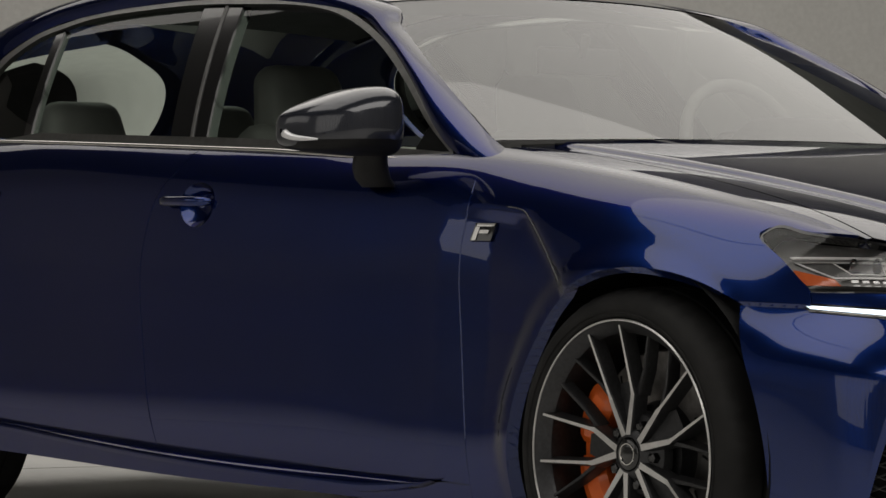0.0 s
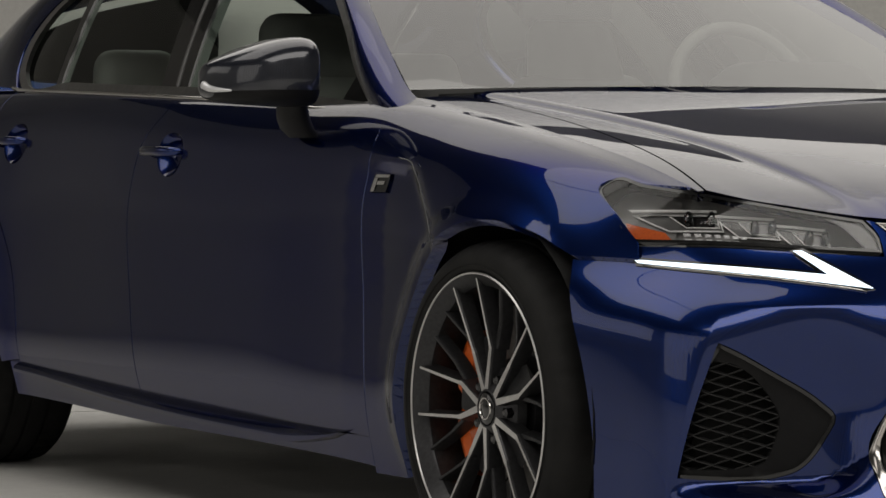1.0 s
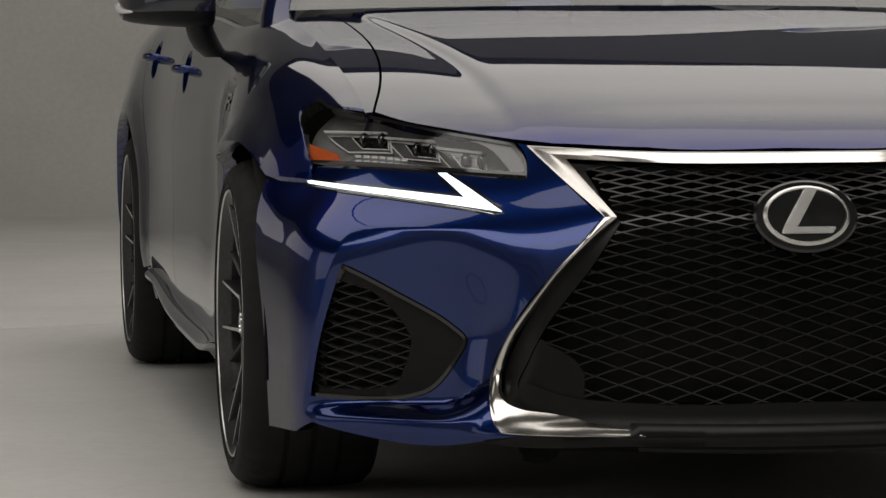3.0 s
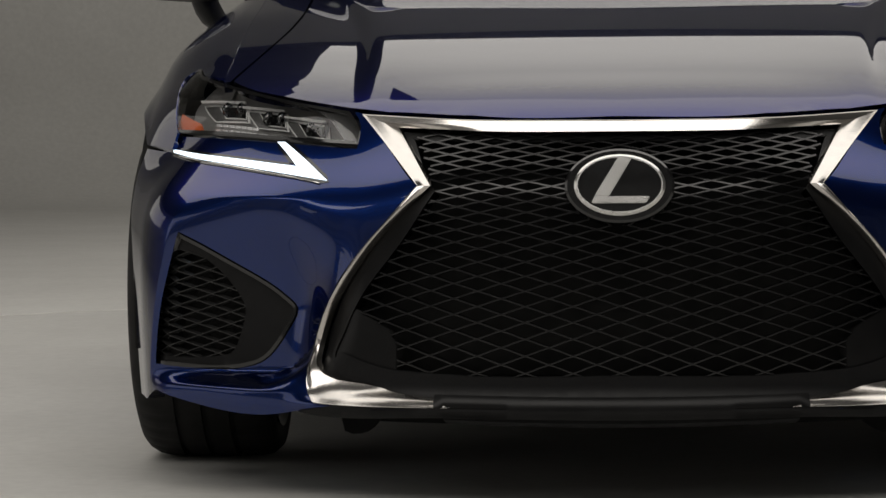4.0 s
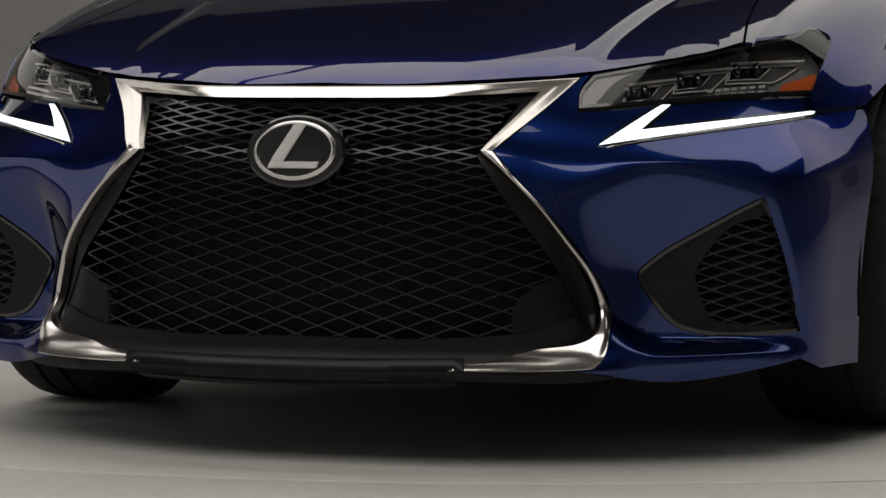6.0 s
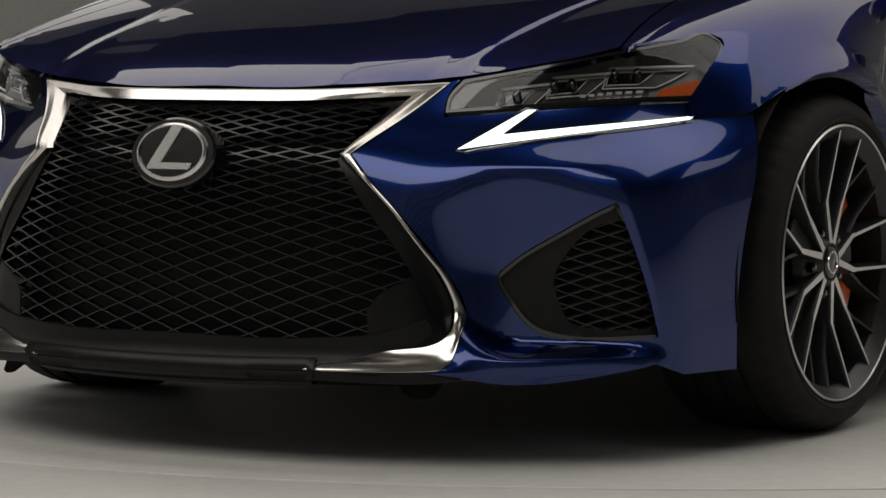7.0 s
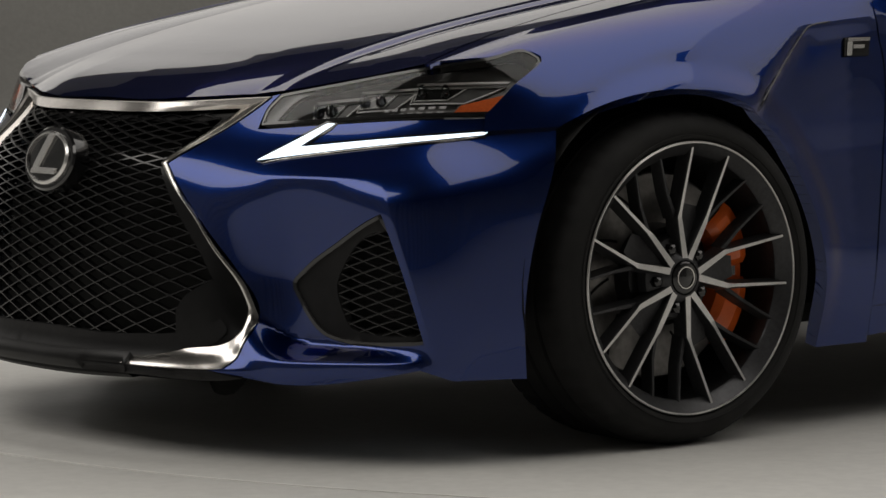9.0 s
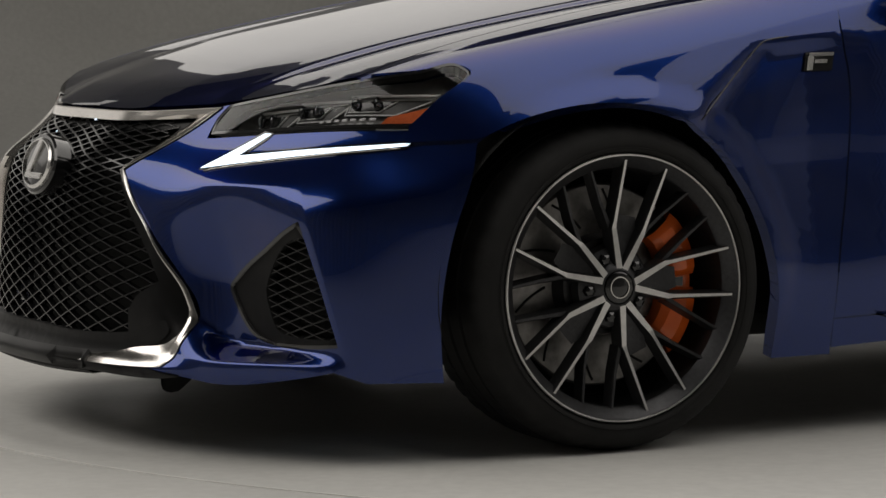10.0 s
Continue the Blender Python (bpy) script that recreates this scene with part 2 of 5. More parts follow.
def patch(name, outline, surf, material, parent, step=0.03, holes=(), extra=None, clear=None, sx=1, lift=0.0, depth=0.014, gap=0.0022, label="", centre=MIDDLE):
    """A curved panel: the outline in the surface's own coordinates, less its holes, with a turned-in edge."""
    loops = [inset(np.asarray(outline), gap)] + [inset(np.asarray(h), -gap) for h in holes]
    lo, hi = loops[0].min(0), loops[0].max(0)
    gu, gv = np.meshgrid(np.arange(lo[0] + step / 2, hi[0], step), np.arange(lo[1] + step / 2, hi[1], step * 0.87))
    gu = gu + (np.arange(gu.shape[0]) % 2 * step / 2)[:, None]
    g = np.stack([gu.ravel(), gv.ravel()], 1)
    if clear is not None:
        g = np.concatenate([g[~clear(g)], extra, extra * [-1, 1]])
    keep = inside(loops[0], g)
    for h in loops[1:]:
        keep &= ~inside(h, g)
    g = g[keep]
    for h in loops:
        if len(g):
            g = g[~near_edge(g, h, step * (0.45 if extra is None else 0.25))]
    pts, edges, ranges = [], [], []
    for h in loops:
        k = len(pts)
        pts += [Vector(q) for q in h]
        edges += [(k + i, k + (i + 1) % len(h)) for i in range(len(h))]
        ranges.append((k, len(h)))
    pts += [Vector(q) for q in g]
    v2, _, f2, orig, _, _ = delaunay_2d_cdt(pts, edges, [], 0, 1e-7)
    uv = np.array([tuple(v) for v in v2])
    tris = np.array([f for f in f2 if len(f) == 3])
    c = uv[tris].mean(1)
    ok = inside(loops[0], c)
    for h in loops[1:]:
        ok &= ~inside(h, c)
    tris = tris[ok]
    where = {}
    for i, o in enumerate(orig):
        for q in o:
            where[q] = i

    def shape(q):
        p = surf(q[:, 0], q[:, 1])
        e = 1.5e-3
        nu = surf(q[:, 0] + e, q[:, 1]) - surf(q[:, 0] - e, q[:, 1])
        nv = surf(q[:, 0], q[:, 1] + e) - surf(q[:, 0], q[:, 1] - e)
        n = np.cross(nu, nv)
        n /= np.maximum(np.linalg.norm(n, axis=1, keepdims=True), 1e-12)
        s = np.sign(np.sum((p - centre) * n))
        return p, n * (s if s else 1)

    p, n = shape(uv)
    p = p + n * lift
    tn = np.cross(p[tris[:, 1]] - p[tris[:, 0]], p[tris[:, 2]] - p[tris[:, 0]])
    flip = (tn * n[tris[:, 0]]).sum(1) < 0
    tris[flip] = tris[flip][:, ::-1]
    verts, norms, faces = [p], [n], [tuple(t) for t in tris]
    k = len(p)
    if callable(depth) or depth > 0:
        for start, count in ranges:
            ids = [where[start + i] for i in range(count)]
            top, nn = p[ids], n[ids]
            mid_p = top - nn * 0.002
            low_p = top - nn * (depth(top)[:, None] if callable(depth) else depth)
            verts += [top, mid_p, low_p]
            norms += [nn, nn, nn]
            a, b, cc = k, k + count, k + 2 * count
            for i in range(count):
                j = (i + 1) % count
                faces.append((a + i, a + j, b + j, b + i))
                faces.append((b + i, b + j, cc + j, cc + i))
            k += 3 * count
    verts, norms = np.concatenate(verts), np.concatenate(norms)
    if sx < 0:
        verts = verts * [-1, 1, 1]
        norms = norms * [-1, 1, 1]
        faces = [f[::-1] for f in faces]
    me = bpy.data.meshes.new(name)
    me.from_pydata(verts.tolist(), [], faces)
    finish(me, material)
    me.shade_smooth()
    me.normals_split_custom_set_from_vertices([tuple(v) for v in norms])
    return attach(name, me, parent, label)


def grid_mesh(name, P, material, parent, label="", close_u=False, close_v=False, sharp=38):
    """A mesh from a grid of points, rows by columns."""
    nu, nv = P.shape[:2]
    faces = []
    for i in range(nu if close_u else nu - 1):
        for j in range(nv if close_v else nv - 1):
            faces.append((i * nv + j, ((i + 1) % nu) * nv + j, ((i + 1) % nu) * nv + (j + 1) % nv, i * nv + (j + 1) % nv))
    me = bpy.data.meshes.new(name)
    me.from_pydata(P.reshape(-1, 3).tolist(), [], faces)
    bm = bmesh.new()
    bm.from_mesh(me)
    bmesh.ops.recalc_face_normals(bm, faces=bm.faces)
    bm.to_mesh(me)
    bm.free()
    finish(me, material)
    me.shade_smooth()
    me.set_sharp_from_angle(angle=radians(sharp))
    return attach(name, me, parent, label)


def tube(name, path, radius, material, parent, label="", closed=False, sides=8, flat=1.0, up=None):
    """A bar of oval section along a path of 3D points. flat squeezes it along up."""
    path = np.asarray(path, float)
    tan = np.gradient(path, axis=0) if not closed else np.roll(path, -1, axis=0) - np.roll(path, 1, axis=0)
    tan /= np.maximum(np.linalg.norm(tan, axis=1, keepdims=True), 1e-9)
    up = np.array([0, 0, 1.0]) if up is None else np.asarray(up, float)
    if up.ndim == 1:
        up = np.repeat(up[None], len(path), 0)
    s = np.cross(tan, up)
    s /= np.maximum(np.linalg.norm(s, axis=1, keepdims=True), 1e-9)
    w = np.cross(s, tan)
    r = np.broadcast_to(np.asarray(radius, float), (len(path),))[:, None]
    ang = np.arange(sides) * 2 * np.pi / sides
    P = np.stack([path + s * r * np.cos(a) + w * r * flat * np.sin(a) for a in ang], 1)
    ob = grid_mesh(name, P, material, parent, label, close_u=closed, close_v=True, sharp=60)
    if not closed:
        bm = bmesh.new()
        bm.from_mesh(ob.data)
        bmesh.ops.holes_fill(bm, edges=[e for e in bm.edges if e.is_boundary], sides=sides + 1)
        bm.to_mesh(ob.data)
        bm.free()
    return ob


def revolve(name, profile, centre, material, parent, label="", count=96, sx=1, sharp=38, wobble=None):
    """A ring round the x axis through centre; profile rows of (x, radius)."""
    prof = np.asarray(profile, float)
    a = np.arange(count) * 2 * np.pi / count
    P = np.zeros((count, len(prof), 3))
    for i, t in enumerate(a):
        r = prof[:, 1] + (wobble(i) if wobble else 0)
        P[i, :, 0] = prof[:, 0] * sx
        P[i, :, 1] = centre[1] + r * np.cos(t)
        P[i, :, 2] = centre[2] + r * np.sin(t)
    P[:, :, 0] += centre[0]
    return grid_mesh(name, P, material, parent, label, close_u=True, sharp=sharp)


def soft_box(size, at=(0, 0, 0), bevel=0.02, segments=3, turn=None, taper=None):
    bm = bmesh.new()
    bmesh.ops.create_cube(bm, size=1.0)
    for v in bm.verts:
        v.co = Vector((v.co.x * size[0], v.co.y * size[1], v.co.z * size[2]))
        if taper and v.co.z > 0:
            v.co.x *= taper[0]
            v.co.y *= taper[1]
    bmesh.ops.bevel(bm, geom=bm.edges[:], offset=bevel, segments=segments, profile=0.5, affect="EDGES")
    bmesh.ops.transform(bm, matrix=Matrix.Translation(at) @ (turn if turn else Matrix()), verts=bm.verts)
    return bm


# ---- the studio ----
def studio():
    # floor outside the turntable, running up into the cove and the wall as one sweep
    rad = [3.2, 4.5, 7.0, 9.5, 11.0]
    prof = [(r, FLOOR) for r in rad]
    for k in range(1, 9):
        a = k / 8 * math.pi / 2
        prof.append((11.0 + 1.6 * math.sin(a), FLOOR + 1.6 * (1 - math.cos(a))))
    floor_rows, wall_rows = prof[:5], prof[4:] + [(12.6, 3.0), (12.6, 4.5), (12.6, 6.5)]

    def ring(rows, n=160, cx=0.0, cy=TURN_Y):
        a = np.arange(n) * 2 * np.pi / n
        return np.stack([np.stack([cx + r * np.cos(a), cy + r * np.sin(a), np.full(n, z)], 1) for r, z in rows], 0)

    def disc(rows):
        return ring([(DISC_R + r, FLOOR + z) for r, z in rows], 160, DISC_X, DISC_Y)

    fl = grid_mesh("floor", np.concatenate([disc([(0.014, -0.03), (0.014, 0.0), (0.03, 0.0)]), ring(floor_rows)]), STUDIO, None, close_v=True)
    tagged(fl, "smooth grey painted studio floor round the turntable", "floor", kind="structure")
    # the lit sweep stands behind the car; a folded unseen curtain closes the rest
    sweep = np.radians(np.linspace(33, 192, 84))
    P = np.stack([np.stack([r * np.cos(sweep), TURN_Y + r * np.sin(sweep), np.full(84, z)], 1) for r, z in wall_rows], 0)
    wl = grid_mesh("wall_cove", P, STUDIO, None)
    # the curtain is added to keep the car's reflections dark on the camera's side
    turn = np.radians(np.linspace(190, 395, 840))
    rr = 10.8 + 0.07 * np.sin(turn * 95) + 0.03 * np.sin(turn * 41 + 1)
    P = np.stack([np.stack([rr * np.cos(turn), TURN_Y + rr * np.sin(turn), np.full(840, z)], 1) for z in (FLOOR, 2.0, 4.2, 6.5)], 0)
    cu = grid_mesh("wall_curtain", P, CURTAIN, None)
    tagged(cu, "unseen grey folded curtain added to darken reflections, hanging to the floor", "curtain", kind="structure")
    tagged(wl, "seamless grey studio backdrop wall curving up from the floor", "wall", kind="structure")
    # ceiling with thickness
    bm = bmesh.new()
    bmesh.ops.create_cone(bm, cap_ends=True, segments=64, radius1=12.7, radius2=12.7, depth=0.2)
    bmesh.ops.translate(bm, verts=bm.verts, vec=(0, TURN_Y, 6.62))
    ce = part("ceiling", bm, CEILING, None, flat=True)
    tagged(ce, "dark unlit studio ceiling above the set", "ceiling", kind="structure")
    # turntable: a thick disc with a slightly rounded rim
    tt = grid_mesh("turntable", disc([(-DISC_R, 0), (-1.4, 0), (-0.6, 0), (-0.008, 0), (-0.003, -0.002), (0.0, -0.008), (0.0, -0.03)]), STUDIO, None, close_v=True)
    grid_mesh("edge_strip", disc([(0.0005, -0.004), (0.002, 0.0015), (0.008, 0.0015), (0.0095, -0.004)]), SEAM_STRIP, tt, close_v=True)
    tagged(tt, "round grey turntable set flush into the studio floor", "turntable", kind="structure")


studio()

# ---- the car's surfaces ----
car = new("car")
car.location = (0, 1.425, FLOOR)
bpy.context.view_layer.update()
tagged(car, "deep blue metallic sports sedan with spindle grille on a turntable", "car")

# front end: distance from the upright axis through the front axle, by height and angle
F_ANGLE = np.array([-33.0, -20, 0, 20, 33, 42, 50, 56, 62, 70, 78])
F_Z = np.array([0.18, 0.26, 0.36, 0.45, 0.51, 0.545, 0.575, 0.61, 0.66, 0.71, 0.76])
F_R = np.array([
    [0.928, 0.900, 0.870, 0.900, 0.928, 0.958, 0.982, 0.998, 0.972, 0.943, 0.920],
    [0.930, 0.900, 0.870, 0.900, 0.930, 0.966, 0.994, 1.003, 0.977, 0.948, 0.925],
    [0.920, 0.895, 0.865, 0.895, 0.920, 0.961, 0.996, 1.006, 0.980, 0.953, 0.932],
    [0.905, 0.887, 0.857, 0.887, 0.905, 0.952, 0.993, 1.003, 0.980, 0.956, 0.938],
    [0.892, 0.879, 0.848, 0.879, 0.892, 0.938, 0.981, 0.992, 0.973, 0.954, 0.940],
    [0.873, 0.871, 0.839, 0.871, 0.873, 0.912, 0.952, 0.969, 0.957, 0.946, 0.940],
    [0.847, 0.856, 0.823, 0.856, 0.847, 0.878, 0.915, 0.938, 0.933, 0.936, 0.938],
    [0.813, 0.820, 0.785, 0.820, 0.813, 0.842, 0.878, 0.900, 0.902, 0.918, 0.933],
    [0.775, 0.765, 0.735, 0.765, 0.775, 0.810, 0.848, 0.870, 0.878, 0.893, 0.920],
    [0.735, 0.710, 0.680, 0.710, 0.735, 0.785, 0.828, 0.851, 0.860, 0.864, 0.892],
    [0.690, 0.650, 0.620, 0.650, 0.690, 0.755, 0.803, 0.832, 0.842, 0.841, 0.860],
])
ARC = 0.9  # metres of front coordinate per radian


def ease(t):
    t = np.clip(t, 0, 1)
    return t * t * (3 - 2 * t)


def bends(x):
    """The matrix that turns values at the knots x into the second derivatives of the natural cubic through them."""
    h = np.diff(x)
    n = len(x)
    A, B = np.eye(n), np.zeros((n, n))
    for i in range(1, n - 1):
        A[i, i - 1:i + 2] = h[i - 1] / 6, (h[i - 1] + h[i]) / 3, h[i] / 6
        B[i, i - 1:i + 2] = 1 / h[i - 1], -1 / h[i - 1] - 1 / h[i], 1 / h[i]
    return np.linalg.solve(A, B)


def cubic_weights(x, S, q):
    """For each q, the weights on the knot values of the natural cubic at q; straight beyond the ends."""
    i = np.clip(np.searchsorted(x, q) - 1, 0, len(x) - 2)
    h = (x[i + 1] - x[i])[:, None]
    qc = np.clip(q, x[0], x[-1])
    b = ((qc - x[i]) / (x[i + 1] - x[i]))[:, None]
    a = 1 - b
    E = np.eye(len(x))
    w = a * E[i] + b * E[i + 1] + h * h / 6 * ((a ** 3 - a) * S[i] + (b ** 3 - b) * S[i + 1])
    slope = (E[i + 1] - E[i]) / h + h / 6 * ((1 - 3 * a * a) * S[i] + (3 * b * b - 1) * S[i + 1])
    return w + (q - qc)[:, None] * slope


F_ZS, F_AS = bends(F_Z), bends(F_ANGLE)


def front_radius(deg, z):
    return np.einsum("ni,ij,nj->n", cubic_weights(F_Z, F_ZS, z), F_R, cubic_weights(F_ANGLE, F_AS, deg))


CREASE = 0.543


def scoop(deg, z, wall=True):
    """How deep the air scoop sinks in below the crease, between the grille and the blade at the bumper's corner."""
    u = (deg - 29.0) / (22.5 + (0.53 - z) * 16.5)
    t = np.clip((CREASE - z) / 0.21, 0, 1)
    crisp = ease((u - 0.15) / 0.6)
    down = (1 - crisp) * ease(t) + crisp * (1 - (1 - t) ** 2.4)
    across = ease(u / 0.48) * (1 - np.clip((u - 0.42) / 0.58, 0, 1) ** 1.7)
    if not wall:
        across = np.maximum(across, 0.16 * ease((u - 0.8) / 0.15))
    return 0.088 * across * down * ease((z - 0.206) / (0.034 + 0.12 * (1 - ease(u / 0.5))))


def f_front(a, z):
    a, z = np.asarray(a, float), np.asarray(z, float)
    th = np.abs(a) / ARC
    deg = np.degrees(th)
    r = front_radius(deg, z) - scoop(deg, z)
    r = r + np.exp(-((z - 0.190) / 0.020) ** 2) * (0.004 + 0.022 * ease((38.5 - deg) / 6)) * ease((58 - deg) / 5)
    return np.stack([np.sign(a) * r * np.sin(th), -r * np.cos(th), z], 1)


SPAN = np.linspace(0.0, 1.45, 500)


def front_at(x, z):
    """The front coordinate a of the point of the front at this x and height."""
    p = f_front(SPAN[:470], np.full(470, z))[:, 0]
    return math.copysign(float(np.interp(abs(x), np.maximum.accumulate(p), SPAN[:470])), x)


def front_at_y(y, z):
    p = f_front(SPAN, np.full(500, z))[:, 1]
    return float(np.interp(y, np.maximum.accumulate(p), SPAN))


def fr(points):
    """Outline points (x, z) or (x, z, 1) on the front, as front coordinates."""
    return [(front_at(p[0], p[1]), *p[1:]) for p in points]


# sides: sections across the car, from the top edge down to the sill
S_Y = [-0.75, -0.465, -0.3, 0.0, 0.3, 0.6, 1.0, 1.6, 2.4, 2.85, 3.4, 3.9]
S_V = [0.0, 0.08, 0.17, 0.28, 0.46, 0.64, 0.80]
S_X = np.array([
    [0.540, 0.600, 0.640, 0.680, 0.700, 0.720, 0.720],
    [0.700, 0.735, 0.755, 0.768, 0.845, 0.870, 0.865],
    [0.705, 0.755, 0.800, 0.850, 0.902, 0.897, 0.885],
    [0.710, 0.775, 0.845, 0.900, 0.918, 0.922, 0.905],
    [0.715, 0.780, 0.845, 0.890, 0.900, 0.900, 0.868],
    [0.725, 0.790, 0.838, 0.868, 0.875, 0.885, 0.868],
    [0.780, 0.802, 0.843, 0.870, 0.876, 0.880, 0.858],
    [0.790, 0.812, 0.850, 0.873, 0.877, 0.880, 0.858],
    [0.778, 0.802, 0.846, 0.873, 0.880, 0.887, 0.862],
    [0.745, 0.785, 0.855, 0.900, 0.915, 0.912, 0.893],
    [0.690, 0.735, 0.822, 0.872, 0.882, 0.872, 0.840],
    [0.600, 0.650, 0.725, 0.770, 0.785, 0.770, 0.730],
])
S_Z = np.array([
    [0.650, 0.640, 0.620, 0.580, 0.450, 0.310, 0.170],
    [0.738, 0.728, 0.704, 0.640, 0.500, 0.330, 0.170],
    [0.782, 0.768, 0.735, 0.660, 0.500, 0.330, 0.170],
    [0.842, 0.832, 0.792, 0.690, 0.520, 0.330, 0.180],
    [0.890, 0.876, 0.826, 0.710, 0.520, 0.330, 0.178],
    [0.928, 0.903, 0.846, 0.735, 0.520, 0.330, 0.190],
    [0.922, 0.906, 0.846, 0.720, 0.520, 0.330, 0.195],
    [0.945, 0.928, 0.862, 0.730, 0.525, 0.335, 0.200],
    [0.975, 0.955, 0.883, 0.750, 0.540, 0.350, 0.220],
    [0.985, 0.968, 0.890, 0.750, 0.540, 0.355, 0.230],
    [0.990, 0.973, 0.895, 0.755, 0.550, 0.365, 0.240],
    [0.965, 0.945, 0.875, 0.745, 0.550, 0.370, 0.250],
])


def swell(y, z):
    """How far the wheel arches flare and the scoop behind the front wheel sinks in."""
    r = np.hypot(y, z - 0.333)
    flare = 0.011 * (1 - ease((r - 0.352) / 0.055)) * np.clip((z - 0.15) / 0.2, 0, 1)
    r2 = np.hypot(y - 2.85, z - 0.34)
    flare = flare + 0.012 * np.exp(-((r2 - 0.37) / 0.06) ** 2)
    # sunk panel behind the crease that leaves the arch upwards
    edge = 0.175 + (z - 0.652) * 1.18
    sink = 1 / (1 + np.exp(-np.clip((y - edge) / 0.011, -40, 40))) * np.clip((0.80 - z) / 0.03, 0, 1) * np.clip((z - 0.25) / 0.3, 0, 1) * np.clip((0.60 - y) / 0.16, 0, 1)
    return flare - 0.017 * sink


def f_side(y, v):
    y, v = np.asarray(y, float), np.asarray(v, float)
    x = hermite_rows(S_V, hermite(S_Y, S_X, y), v)
    z = hermite_rows(S_V, hermite(S_Y, S_Z, y), v)
    return np.stack([x + swell(y, z) * np.clip(v / 0.2, 0, 1), y, z], 1)


def side_at(y, z):
    v = np.linspace(-0.02, 0.9, 400)
    p = -f_side(np.full(400, y), v)[:, 2]
    return float(np.interp(-z, np.maximum.accumulate(p), v))


def sd(points):
    return [(p[0], side_at(p[0], p[1]), *p[2:]) for p in points]


# bonnet: a crown over its two edges, with a raised centre between two creases
H_Y = [-0.76, -0.72, -0.65, -0.5, -0.3, 0.0, 0.3, 0.6]
H_C = [0.648, 0.676, 0.710, 0.755, 0.802, 0.862, 0.916, 0.962]


def crease_x(y):
    """Where the crease runs along each side of the bonnet."""
    return hermite([-0.6, -0.2, 0.5], [0.450, 0.468, 0.575], y)


def f_hood(x, y):
    x, y = np.asarray(x, float), np.asarray(y, float)
    xe = hermite(S_Y, S_X[:, 0], y)
    ze = hermite(S_Y, S_Z[:, 0], y)
    zc = hermite(H_Y, H_C, y)
    q = np.abs(x) / xe
    z = ze + (zc - ze) * (1 - np.minimum(q, 1.15) ** 2.6)
    xc = crease_x(y)
    d = xc - np.abs(x)
    z = z + 0.011 * (1 / (1 + np.exp(-np.clip(d / 0.007, -40, 40))) - 1) * np.exp(-np.maximum(-d, 0) / 0.09) * ease((y + 0.66) / 0.30)
    if len(BONNET_FIT):
        ex, ey, ed = BONNET_FIT
        q = np.minimum(np.abs(x), ex[-1])
        z = z + np.interp(q, ex, ed) * np.exp(-np.maximum(y - np.interp(q, ex, ey), 0) / 0.10)
    return np.stack([x, y, z], 1)


BONNET_FIT = []


# glasshouse sides
def f_glass(y, z):
    y, z = np.asarray(y, float), np.asarray(z, float)
    zb = np.interp(y, [0.6, 1.6, 2.6], [0.90, 0.945, 0.985])
    xb = hermite([0.5, 1.0, 2.0, 2.6, 3.2], [0.772, 0.785, 0.785, 0.765, 0.72], y)
    h = z - zb
    return np.stack([xb - 0.50 * h - 0.4 * h * np.abs(h), y, z], 1)


ARCH = [(-0.370, 0.171), (-0.376, 0.30), (-0.352, 0.45), (-0.306, 0.570), (-0.192, 0.662), (-0.03, 0.685), (0.13, 0.650), (0.238, 0.570), (0.312, 0.455), (0.344, 0.34), (0.350, 0.175)]
BONNET_EDGE = [(0.0, 0.676), (0.25, 0.679), (0.40, 0.685), (0.47, 0.693), (0.58, 0.712), (0.66, 0.729)]
LAMP_TOP_Y, LAMP_TOP_Z = -0.27, 0.76


# ---- bonnet, bumper, wings ----
SHUT = [(0.660, -0.30), (0.636, -0.14), (0.620, 0.05), (0.618, 0.30), (0.628, 0.50)]


